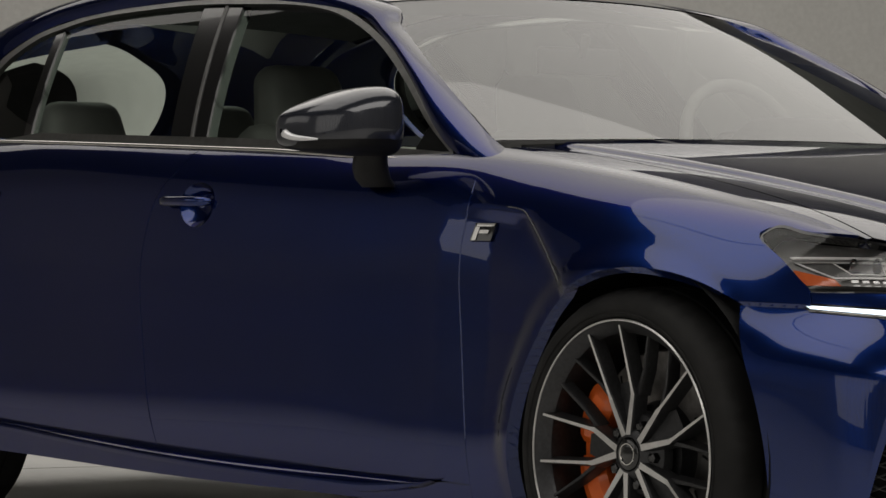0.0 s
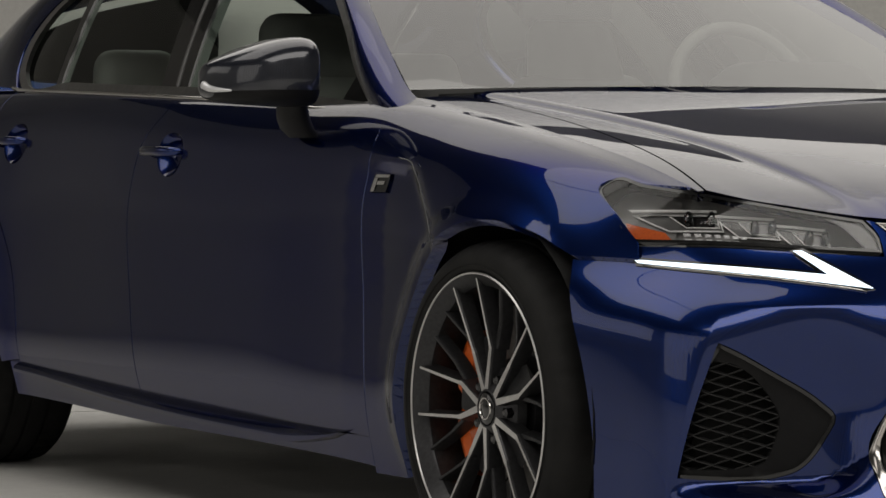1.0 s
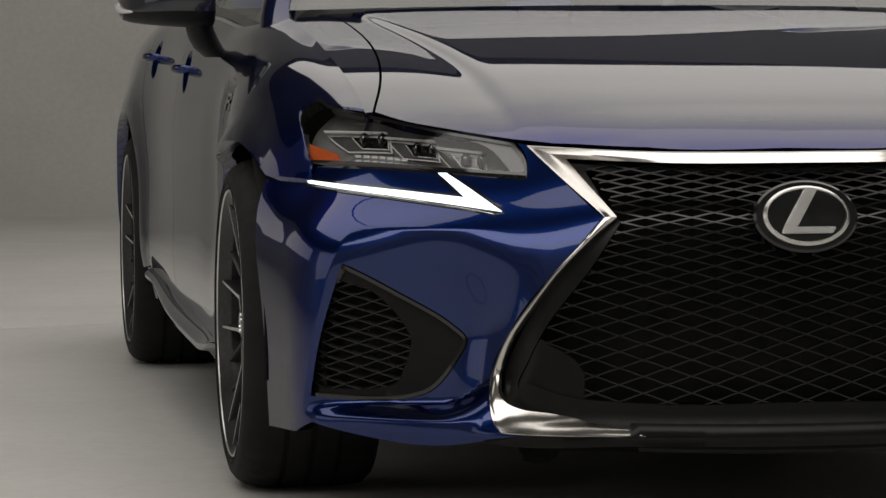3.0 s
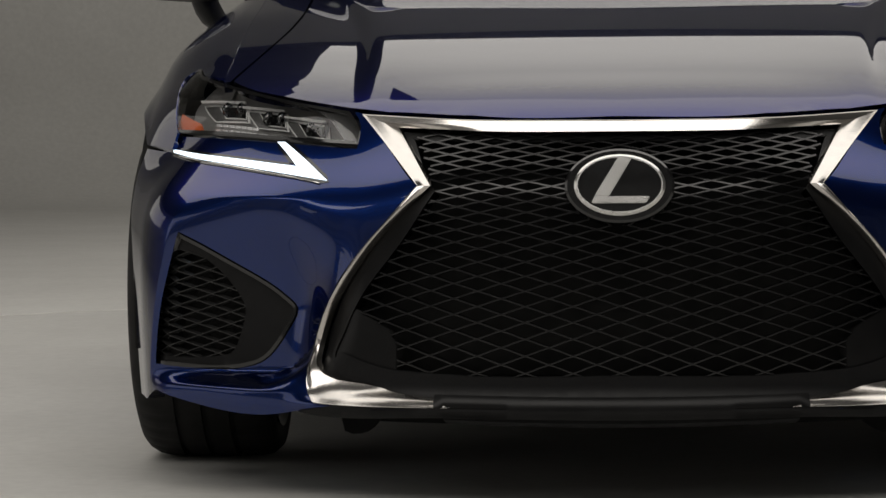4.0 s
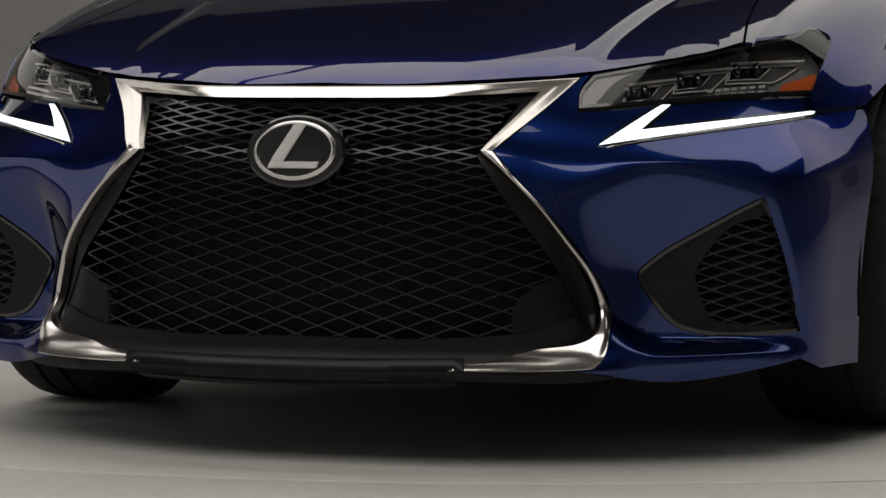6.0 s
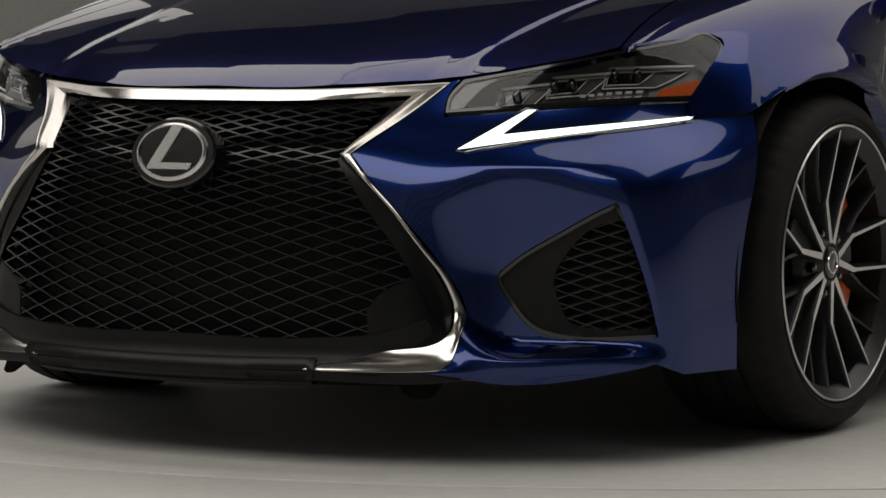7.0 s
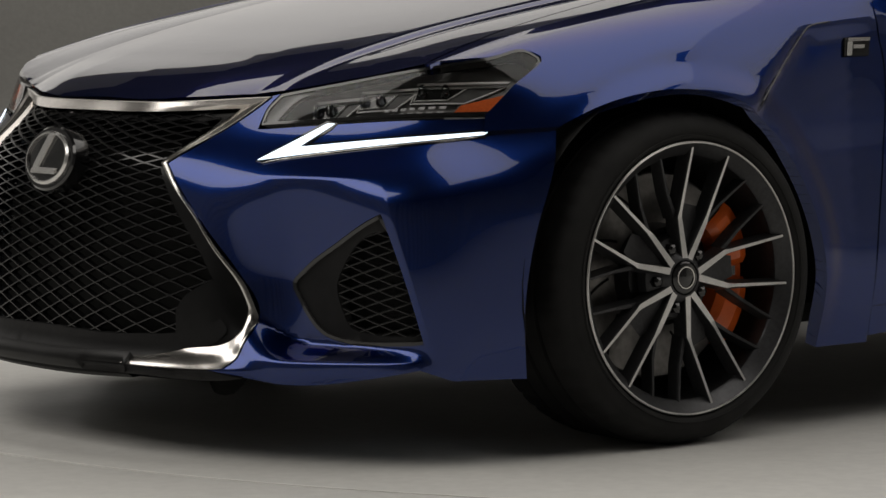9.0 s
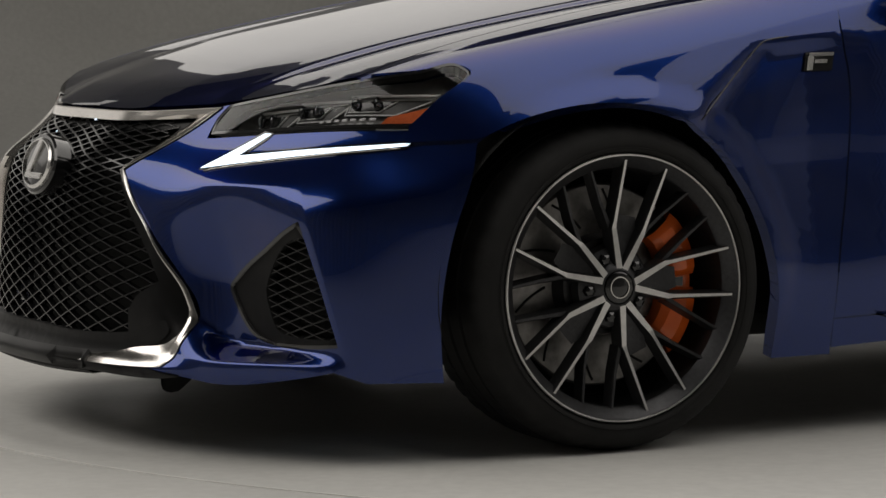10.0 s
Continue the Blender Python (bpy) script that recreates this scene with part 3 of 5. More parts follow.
def bonnet():
    edge = [f_front([front_at(x, z)], [z])[0] for x, z in BONNET_EDGE]
    edge = np.array(edge)
    miss = edge[:, 2] - f_hood(edge[:, 0], edge[:, 1])[:, 2]
    BONNET_FIT.extend([edge[:, 0], edge[:, 1], miss])
    half = [(p[0], p[1]) for p in edge] + [(0.693, -0.455, 1)] + SHUT
    half += [(0.638, 0.585, 1), (0.45, 0.545), (0.2, 0.525), (0.0, 0.52)]
    full = half + [(-q[0], *q[1:]) for q in half[-2:0:-1]]
    off = [-0.055, -0.042, -0.031, -0.022, -0.015, -0.010, -0.006, -0.003, 0.0, 0.003, 0.006, 0.010, 0.015, 0.022, 0.031, 0.042, 0.055]
    rows = np.array([(float(crease_x(y)) + d, y + 0.007 * (i % 2)) for i, d in enumerate(off) for y in np.arange(-0.67, 0.54, 0.014)])
    patch("bonnet", smooth(full, gap=0.02), f_hood, PAINT, car, step=0.024, depth=0.02, gap=0.0025, centre=np.array([0, 0, -1.0]), extra=rows, clear=lambda g: (np.abs(np.abs(g[:, 0]) - crease_x(g[:, 1])) < 0.056) & (g[:, 1] > -0.68))
    # the wing's upper face, between the shut line and the shoulder
    strip = [(0.693, -0.455, 1)] + SHUT + [(0.638, 0.585, 1), (0.702, 0.585, 1)] + [(float(hermite(S_Y, S_X[:, 0], y)) + 0.002, y) for y in np.linspace(0.50, -0.3, 7)] + [(0.706, -0.455, 1)]
    for s in (1, -1):
        o = smooth(strip, gap=0.02) + [0.0025, 0.0]
        patch("wing_top", o * [s, 1], f_hood, PAINT, car, step=0.02, depth=0.02, gap=0.0, centre=np.array([0, 0, -1.0]))


GRILLE_OUT = [(0.0, 0.671), (0.25, 0.673), (0.445, 0.683, 1), (0.342, 0.564, 1), (0.385, 0.515), (0.440, 0.453), (0.497, 0.366), (0.525, 0.290), (0.535, 0.240), (0.528, 0.204), (0.495, 0.194), (0.31, 0.193), (0.0, 0.191)]
GRILLE_IN = [(0.0, 0.651), (0.20, 0.652), (0.365, 0.655, 1), (0.323, 0.562, 1), (0.370, 0.488), (0.432, 0.407), (0.486, 0.320), (0.503, 0.280), (0.495, 0.256), (0.428, 0.234), (0.31, 0.207), (0.0, 0.202)]
CHROME_IN = [(0.0, 0.652), (0.20, 0.653), (0.390, 0.660, 1), (0.324, 0.563, 1), (0.376, 0.513), (0.432, 0.451), (0.4895, 0.364), (0.5165, 0.2895), (0.5195, 0.254), (0.492, 0.2345), (0.427, 0.226), (0.31, 0.2075), (0.0, 0.202)]
# side intake: angle and height on the front
FOG_DEG = [(51.3, 0.478, 1), (50.0, 0.466), (46.4, 0.425), (41.6, 0.370), (40.2, 0.347), (41.2, 0.312), (44.6, 0.252), (46.0, 0.245), (55.5, 0.245, 1), (53.6, 0.36)]
FOG_LINE = [(math.radians(q[0]) * ARC, *q[1:]) for q in FOG_DEG]
FOG_MESH = [(math.radians(d) * ARC, *q) for d, *q in ((53.6, 0.452, 1), (50.2, 0.446), (46.7, 0.385), (45.7, 0.345), (46.2, 0.305), (47.8, 0.261), (49.0, 0.257), (58.2, 0.257, 1))]
FOG_FACE = [(math.radians(q[0] + (1.9 if q[0] > 51.5 else 0.0)) * ARC, *q[1:]) for q in FOG_DEG]


def f_fog(a, z):
    """The intake's own face: it runs on behind the blade without turning out to it."""
    a, z = np.asarray(a, float), np.asarray(z, float)
    th = np.abs(a) / ARC
    deg = np.degrees(th)
    r = front_radius(deg, z) - scoop(deg, z, wall=False)
    return np.stack([np.sign(a) * r * np.sin(th), -r * np.cos(th), z], 1)


def both_sides(half):
    return half + [(-q[0], *q[1:]) for q in half[-2:0:-1]]


RIDGE = np.array([(math.radians(51.5 + (0.53 - z) * 16.5 + d) * ARC, z + 0.003 * (k % 2)) for k, d in enumerate((-2.0, -1.5, -1.05, -0.7, -0.4, -0.18, 0.0, 0.18, 0.4, 0.7, 1.05, 1.5, 2.0)) for z in np.arange(0.205, 0.538, 0.006)])


def near_ridge(g):
    return (np.abs(np.degrees(np.abs(g[:, 0]) / ARC) - 51.5 - (0.53 - g[:, 1]) * 16.5) < 2.3) & (g[:, 1] > 0.20) & (g[:, 1] < 0.541)


def bumper():
    seam_a = front_at_y(-0.290, 0.620)
    half = [(0.0, 0.184), (front_at(0.3, 0.185), 0.185), (front_at(0.50, 0.185), 0.185), (front_at(0.548, 0.178), 0.178), (front_at(0.60, 0.168), 0.168), (front_at(0.79, 0.188), 0.188), (front_at(0.822, 0.197), 0.197, 1), (front_at(0.845, 0.175), 0.175, 1), (front_at_y(-0.37, 0.171), 0.171, 1)]
    half += [(front_at_y(y, z), z) for y, z in ARCH[1:3]] + [(front_at_y(-0.306, 0.57), 0.57), (seam_a, 0.620, 1), (front_at_y(-0.40, 0.616), 0.616), (front_at(0.803, 0.616), 0.616, 1), (front_at(0.795, 0.644), 0.644, 1)]
    half += fr([(0.70, 0.642), (0.58, 0.634), (0.455, 0.625, 1), (0.450, 0.66), (0.462, 0.688, 1), (0.40, 0.681), (0.25, 0.675), (0.0, 0.673)])
    holes = [smooth(both_sides(fr(GRILLE_OUT)), gap=0.015)]
    for s in (1, -1):
        h = smooth(FOG_LINE, gap=0.012)
        holes.append(h * [s, 1])
    patch("front_bumper", smooth(both_sides(half), gap=0.02), f_front, PAINT, car, step=0.0095, holes=holes, depth=0.03, gap=0.002, extra=RIDGE, clear=near_ridge)


# along the surround, point by point: how far the inner edge sinks, how round the bar is, how far and where it is folded, and how proud it stands
SINK = [0.011, 0.012, 0.018, 0.012, 0.006, 0.004, 0.004, 0.004, 0.006, 0.011, 0.010, 0.004, 0.003]
ROUND = [0.0, 0.0, 0.0, 0.001, 0.006, 0.006, 0.006, 0.005, 0.003, 0.001, 0.0, 0.0, 0.0]
FOLD = [0.0, 0.0, 0.4, 0.4, 0.1, 0.0, 0.0, 0.0, 0.3, 0.9, 1.0, 1.0, 1.0]
PROUD = [0.003] * 11 + [0.002, -0.06]
FOLD_AT = [0.62, 0.62, 0.62, 0.62, 0.62, 0.62, 0.62, 0.5, 0.45, 0.40, 0.42, 0.8, 0.8]


def loft_ring(name, outer, inner, material, label):
    """A faceted band between two outlines that run point for point, mirrored about the middle."""
    cuts = [0, 2, 3, len(outer) - 1]

    def run(values):
        values = np.array(values, float)
        q = [hermite(np.arange(b - a + 1), values[a:b + 1], np.linspace(0, b - a, 14 * (b - a) + 1)[:-1 if b < len(values) - 1 else None]) for a, b in zip(cuts[:-1], cuts[1:])]
        return np.concatenate(q)

    A, B, D, L, H, K, F = run([p[:2] for p in outer]), run([p[:2] for p in inner]), run(SINK), run(ROUND), run(FOLD), run(FOLD_AT), run(PROUD)
    rows = []
    for k, back in ((0.0, 0.03), (0.0, 0.0), (0.03, -0.0008), (0.1, 0), (0.2, 0), (0.35, 0), (0.5, 0), (0.62, 0), (0.75, 0), (0.88, 0), (1.0, 0), (1.0, 0.015)):
        xz = A * (1 - k) + B * k
        a = np.array([front_at(x, z) for x, z in xz])
        P = f_front(a, xz[:, 1])
        out = P * [1, 1, 0] / np.linalg.norm(P * [1, 1, 0], axis=1, keepdims=True)
        drop = D * ((1 - H) * k + H * np.maximum(0.0, (k - K) / (1 - K)))
        rows.append(P + out * (F + L * math.sin(math.pi * k) ** 0.7 - drop - back)[:, None])
    P = np.array(rows)
    P = np.concatenate([P, P[:, -2:0:-1] * [-1, 1, 1]], 1)
    return grid_mesh(name, P, material, car, label, close_v=True, sharp=24)


def grille():
    inner, outer = smooth(both_sides(fr(GRILLE_IN)), gap=0.012), smooth(both_sides(fr(GRILLE_OUT)), gap=0.012)
    mid = smooth(both_sides(fr(CHROME_IN)), gap=0.012)
    # bright upper frame and sides, one bevelled surround
    loft_ring("grille_surround", GRILLE_OUT, CHROME_IN, SATIN_CHROME, "bright chrome spindle-shaped grille surround")
    patch("grille_bezel", inset(mid, -0.004), f_front, CHEEK, car, step=0.018, holes=[inset(inner, 0.004)], lift=-0.018, depth=0.02, gap=0.0)
    # dark lower valance inside the surround
    low = smooth(both_sides(fr([(0.0, 0.244), (0.30, 0.246), (0.42, 0.258), (0.486, 0.283, 1), (0.498, 0.268), (0.484, 0.244), (0.425, 0.2285), (0.312, 0.2085, 1), (0.0, 0.203)])), gap=0.012)
    patch("lower_trim", low, f_front, CARBON, car, step=0.02, lift=-0.014, depth=0.03, gap=0.0, label="dark woven lower grille trim")
    strip = smooth(both_sides(fr([(0.0, 0.205), (0.311, 0.209, 1), (0.311, 0.183, 1), (0.0, 0.181)])), gap=0.015)
    patch("lower_strip", strip, f_front, CHEEK, car, step=0.02, lift=0.009, depth=0.03, gap=0.0)
    # black valance under the surround
    val = smooth(both_sides(fr([(0.0, 0.190), (0.3, 0.1915), (0.50, 0.1905), (0.55, 0.180, 1), (0.53, 0.177), (0.3, 0.178), (0.0, 0.175)])), gap=0.02)
    patch("lower_valance", val, f_front, BLACK_SATIN, car, step=0.02, lift=0.0035, depth=0.03, gap=0.0, label="black valance under the grille")
    # dark cheeks at the lower corners
    for s in (1, -1):
        ck = smooth(fr([(0.385, 0.250, 1), (0.384, 0.296, 1), (0.398, 0.318), (0.462, 0.358, 1), (0.492, 0.318), (0.505, 0.285), (0.495, 0.262, 1)]), gap=0.012)
        patch("grille_cheek", ck, f_front, CHEEK, car, step=0.02, sx=s, lift=-0.020, depth=0.03)
    # lattice: two families of thin bars that cross, inside the opening
    W = 0.0845
    verts, faces = [], []

    def strip(poly2, wide, deep):
        keep = inside(inner, poly2)
        run = []
        for q, k in zip(list(poly2) + [None], list(keep) + [False]):
            if k:
                run.append(q)
                continue
            if len(run) > 1:
                r = np.array(run)
                tan = np.gradient(r, axis=0)
                tan /= np.linalg.norm(tan, axis=1, keepdims=True)
                nr = np.stack([-tan[:, 1], tan[:, 0]], 1) * wide / 2
                A, B = f_front(*(r + nr).T), f_front(*(r - nr).T)
                M = f_front(*r.T)
                out = M * [1, 1, 0]
                out /= np.linalg.norm(out, axis=1, keepdims=True)
                base = len(verts)
                for i in range(len(r)):
                    dip = 0.022
                    verts.extend([A[i] - out[i] * (dip + deep), A[i] - out[i] * (dip + 0.0001), M[i] - out[i] * dip, B[i] - out[i] * (dip + 0.0001), B[i] - out[i] * (dip + deep)])
                for i in range(len(r) - 1):
                    for j in range(4):
                        o = base + 5 * i + j
                        faces.append((o, o + 1, o + 6, o + 5))
            run = []

    zs = np.arange(0.205, 0.67, 0.0020)
    # half a cell's height: flat cells at the top, tall ones below
    half_cell = hermite([0.20, 0.30, 0.42, 0.50, 0.56, 0.62, 0.68], [0.0148, 0.0142, 0.0120, 0.0098, 0.0082, 0.0070, 0.0066], zs)
    ph = np.cumsum(0.0020 / half_cell)
    for fam in (1, -1):
        for k in range(-40, 41):
            # bars bend a little at each crossing, so that the cells have blunt ends
            a = k * W + fam * W / 2 * (ph - ph[-1] + 0.06 * np.sin(ph * np.pi * 2) / np.pi)
            strip(np.stack([a, zs], 1), 0.0027, 0.013)
    me = bpy.data.meshes.new("grille_mesh")
    me.from_pydata([tuple(v) for v in verts], [], faces)
    finish(me, LATTICE_BLACK)
    me.shade_smooth()
    me.set_sharp_from_angle(angle=radians(30))
    tagged(attach("grille_mesh", me, car, "black diamond lattice of the grille"), kind="stuff")
    # dark backing far behind the lattice
    patch("radiator_backing", inner, f_front, DARK, car, step=0.04, lift=-0.09, depth=0.0, gap=-0.04)


def emblem():
    c = f_front([0.0], [0.560])[0]
    tilt = Matrix.Translation((0, c[1] + 0.004, 0.560)) @ Matrix.Rotation(radians(-14), 4, "X")

    def oval(name, rx, rz, y0, y1, mat, label="", hollow=0.0, n=64, rnd=0.004):
        a = np.arange(n) * 2 * np.pi / n
        rows = [(1.0, y1), (1.0, y0 + rnd), (1 - rnd / rx, y0)] + ([(1 - hollow / rx, y0), (1 - hollow / rx, y1)] if hollow else [(0.6, y0 - 0.001), (0.0, y0 - 0.0015)])
        P = np.stack([np.stack([rx * k * np.cos(a), np.full(n, yy), (rz - rx * (1 - k)) * np.sin(a) if k > 0.3 else 0 * a], 1) for k, yy in rows], 0)
        ob = grid_mesh(name, P, mat, car, label, close_v=True)
        ob.data.transform(tilt)
        return ob

    oval("emblem_rim", 0.092, 0.0635, -0.014, 0.02, BLACK_GLOSS)
    plate = oval("emblem_plate", 0.076, 0.052, -0.0165, 0.0, BLACK_GLOSS, "black oval front emblem plate")
    oval("emblem_ring", 0.0765, 0.0525, -0.021, -0.01, EMBLEM_METAL, "chrome oval ring", hollow=0.0065)
    # plain slanted and level chrome bars
    for pts in ([(-0.003, 0.046), (0.021, 0.046), (-0.018, -0.020), (-0.043, -0.020)], [(-0.043, -0.020), (0.050, -0.020), (0.044, -0.032), (-0.047, -0.032)]):
        bm = bmesh.new()
        f = bm.faces.new([bm.verts.new((p[0], -0.0165, p[1])) for p in pts])
        r = bmesh.ops.extrude_face_region(bm, geom=[f])
        bmesh.ops.translate(bm, verts=[v for v in r["geom"] if isinstance(v, bmesh.types.BMVert)], vec=(0, -0.006, 0))
        bmesh.ops.recalc_face_normals(bm, faces=bm.faces)
        bmesh.ops.bevel(bm, geom=bm.edges[:], offset=0.0015, segments=2, affect="EDGES")
        bmesh.ops.transform(bm, matrix=tilt, verts=bm.verts)
        part("emblem_bar", bm, EMBLEM_METAL, car)


def fog_intakes():
    for s in (1, -1):
        out = smooth(FOG_FACE, gap=0.012)
        inn = smooth(FOG_MESH, gap=0.012)
        # glossy plate with the mesh opening in it, deep recess behind
        patch("intake_plate", out, f_fog, BLACK_SATIN, car, step=0.015, holes=[inn], sx=s, lift=-0.003, depth=0.02, gap=-0.003, label="gloss black side intake surround")
        rim = inset(out, 0.006)
        patch("intake_rim", out, f_fog, BLACK_GLOSS, car, step=0.012, holes=[rim], sx=s, lift=0.003, depth=0.012, gap=0.0)
        patch("intake_backing", out, f_fog, DARK, car, step=0.03, sx=s, lift=-0.05, depth=0.0, gap=-0.012)
        verts, faces = [], []
        lo, hi = inn.min(0), inn.max(0)
        for fam in (1, -1):
            for k in range(-30, 30):
                zz = np.arange(lo[1], hi[1], 0.0021)
                ph = (zz - 0.36) / 0.0105
                a = 0.80 + k * 0.052 + fam * ph * 0.026
                q = np.stack([a, zz], 1)
                keep = inside(inn, q)
                for i in range(len(q) - 1):
                    if keep[i] and keep[i + 1]:
                        A = f_fog(*np.array([q[i], q[i + 1]]).T) * [s, 1, 1]
                        o = A * [1, 1, 0] / np.linalg.norm(A * [1, 1, 0], axis=1, keepdims=True)
                        base = len(verts)
                        for p, oo in zip(A, o):
                            verts.extend([p - oo * 0.018 + [0, 0, 0.0020], p - oo * 0.006 + [0, 0, 0.0008], p - oo * 0.006 - [0, 0, 0.0008], p - oo * 0.018 - [0, 0, 0.0020]])
                        for j in range(3):
                            faces.append((base + j, base + j + 1, base + j + 5, base + j + 4))
        me = bpy.data.meshes.new("intake_mesh")
        me.from_pydata([tuple(v) for v in verts], [], faces)
        finish(me, MESH_GREY)
        tagged(attach("intake_mesh", me, car, "black diamond mesh in the side intake"), kind="stuff")


LAMP = [(0.455, 0.630, 1), (0.450, 0.655), (0.466, 0.688, 1), (0.58, 0.709), (0.66, 0.726), (0.705, 0.736)]


LAMP_FIT = []


def f_lamp(a, z):
    """One even, gently curved face for the lamp and all that lies behind its lens."""
    a, z = np.asarray(a, float), np.asarray(z, float)

    def terms(a, z):
        u, v = np.abs(a) - 0.85, (z - 0.69) * 5
        return np.stack([np.ones_like(u), u, u * u, u ** 3, v, u * v, v * v, u * u * v], 1)

    if not LAMP_FIT:
        g = np.stack([q.ravel() for q in np.meshgrid(np.linspace(0.52, 1.15, 24), np.linspace(0.635, 0.76, 14))], 1)
        g = g[np.abs(g[:, 1] - (0.655 + 0.15 * (g[:, 0] - 0.52))) < 0.05]
        p = f_front(g[:, 0], g[:, 1])
        # the rear edge lies flush with the wing
        edge = np.array([f_side([y], [side_at(y, z)])[0] for y, z in ((-0.40, 0.652), (-0.375, 0.672), (-0.342, 0.702), (-0.30, 0.73), (-0.275, 0.75), (-0.29, 0.760), (-0.33, 0.756), (-0.36, 0.752))])
        e_a, e_r = np.arctan2(edge[:, 0], -edge[:, 1]) * ARC, np.hypot(edge[:, 0], edge[:, 1]) - 0.003
        A = np.concatenate([terms(g[:, 0], g[:, 1]), 8 * terms(e_a, edge[:, 2])])
        LAMP_FIT.append(np.linalg.lstsq(A, np.concatenate([np.hypot(p[:, 0], p[:, 1]), 8 * e_r]), rcond=None)[0])
    r = terms(a, z) @ LAMP_FIT[0]
    th = np.abs(a) / ARC
    return np.stack([np.sign(a) * r * np.sin(th), -r * np.cos(th), z], 1)


def head_lamps():
    top_a = front_at_y(LAMP_TOP_Y, LAMP_TOP_Z)
    out_pts = fr(LAMP) + [(front_at_y(-0.36, 0.752), 0.752), (top_a - 0.015, LAMP_TOP_Z + 0.001), (top_a, LAMP_TOP_Z - 0.010), (front_at_y(-0.325, 0.70), 0.70), (front_at(0.795, 0.649), 0.649, 1)] + fr([(0.70, 0.646), (0.58, 0.638)])
    out = smooth(out_pts, gap=0.014)
    for s in (1, -1):
        lamp = patch("head_lamp", out, f_lamp, LENS, car, step=0.02, sx=s, depth=0.006, gap=0.004, label="clear headlamp with three projector units")
        lamp.visible_shadow = False
        patch("lamp_seal", out, f_lamp, BLACK_GLOSS, lamp, step=0.02, holes=[inset(out, 0.007)], sx=s, lift=0.001, depth=0.02, gap=0.001)
        patch("lamp_housing", out, f_lamp, HOUSING, lamp, step=0.03, sx=s, lift=-0.055, depth=0.0, gap=-0.012)

        def inner(name, pts, mat, lift, depth=0.006, label=""):
            patch(name, smooth(fr(pts), gap=0.01), f_lamp, mat, lamp, step=0.015, sx=s, lift=lift, depth=depth, gap=0.0, label=label)

        def outline(name, pts, wide, mat, lift, label=""):
            o = smooth(fr(pts), gap=0.01)
            patch(name, o, f_lamp, mat, lamp, step=0.02, holes=[inset(o, wide)], sx=s, lift=lift, depth=0.005, gap=0.0, label=label)

        inner("amber_marker", [(0.757, 0.652, 1), (0.762, 0.670, 1), (0.795, 0.688, 1), (0.800, 0.651, 1)], AMBER, -0.010, label="amber side marker")
        inner("lamp_mask", [(0.4555, 0.633, 1), (0.4525, 0.656), (0.468, 0.6855, 1), (0.57, 0.7045, 1), (0.505, 0.678), (0.478, 0.640, 1)], BLACK_GLOSS, -0.003, 0.003)
        inner("lamp_floor", [(0.475, 0.634, 1), (0.475, 0.642, 1), (0.745, 0.660, 1), (0.748, 0.650, 1)], GUNMETAL, -0.030, 0.02)
        # pale panel added for the grey reflection in the rear of the lens
        rear = smooth([(front_at_y(-0.41, 0.742), 0.742, 1), (front_at_y(-0.35, 0.752), 0.752), (top_a - 0.008, 0.757), (top_a - 0.006, 0.748), (front_at_y(-0.327, 0.70), 0.70), (front_at_y(-0.386, 0.652), 0.652, 1), (front_at_y(-0.43, 0.668), 0.668, 1)], gap=0.012)
        patch("lamp_reflector", rear, f_lamp, HOUSING, lamp, step=0.02, sx=s, lift=-0.049, depth=0.0, gap=-0.006)
        # three projector units that step down towards the nose, each a framed box with a lens bowl
        for cx, cz in ((0.568, 0.668), (0.654, 0.686), (0.741, 0.702)):
            w = 0.047
            box = [(cx - w, cz + 0.014, 1), (cx + w, cz + 0.021, 1), (cx + w * 0.42, cz - 0.017, 1), (cx - w, cz - 0.021, 1)]
            inner("projector_box", box, LAMP_GREY, -0.046, 0.012)
            outline("projector_frame", box, 0.0022, LAMP_LINE, -0.044)
            well = [(cx - w * 0.92, cz + 0.012, 1), (cx + w * 0.34, cz + 0.016, 1), (cx, cz - 0.011, 1), (cx - w * 0.92, cz - 0.014, 1)]
            inner("projector_well", well, BLACK_GLOSS, -0.0445, 0.004)
            outline("well_frame", well, 0.0016, LAMP_LINE, -0.043)
            inner("chrome_strip", [(cx - w * 0.95, cz + 0.0145, 1), (cx - w * 0.95, cz + 0.0185, 1), (cx + w * 1.02, cz + 0.0255, 1), (cx + w * 0.98, cz + 0.0215, 1)], LAMP_LINE, -0.034, 0.004)
            for k in (-0.62, -0.02):
                ca = front_at(cx + k * w, cz)
                p = f_lamp([ca], [cz])[0]
                nrm = Vector((p[0], p[1], 0.25)).normalized()
                bm = bmesh.new()
                bmesh.ops.create_uvsphere(bm, u_segments=20, v_segments=12, radius=0.0135)
                bmesh.ops.scale(bm, vec=(0.62, 1, 0.7), verts=bm.verts)
                m = Matrix.Translation(Vector(p) - nrm * 0.039) @ nrm.to_track_quat("Z", "Y").to_matrix().to_4x4()
                bmesh.ops.transform(bm, matrix=Matrix.Diagonal((s, 1, 1, 1)) @ m, verts=bm.verts)
                if s < 0:
                    bmesh.ops.reverse_faces(bm, faces=bm.faces)
                part("projector_lens", bm, PROJ, lamp)
        # two rows of small reflector cells
        for k in range(12):
            x = 0.600 + k * 0.0125
            z = 0.6465 + (x - 0.60) * 0.10
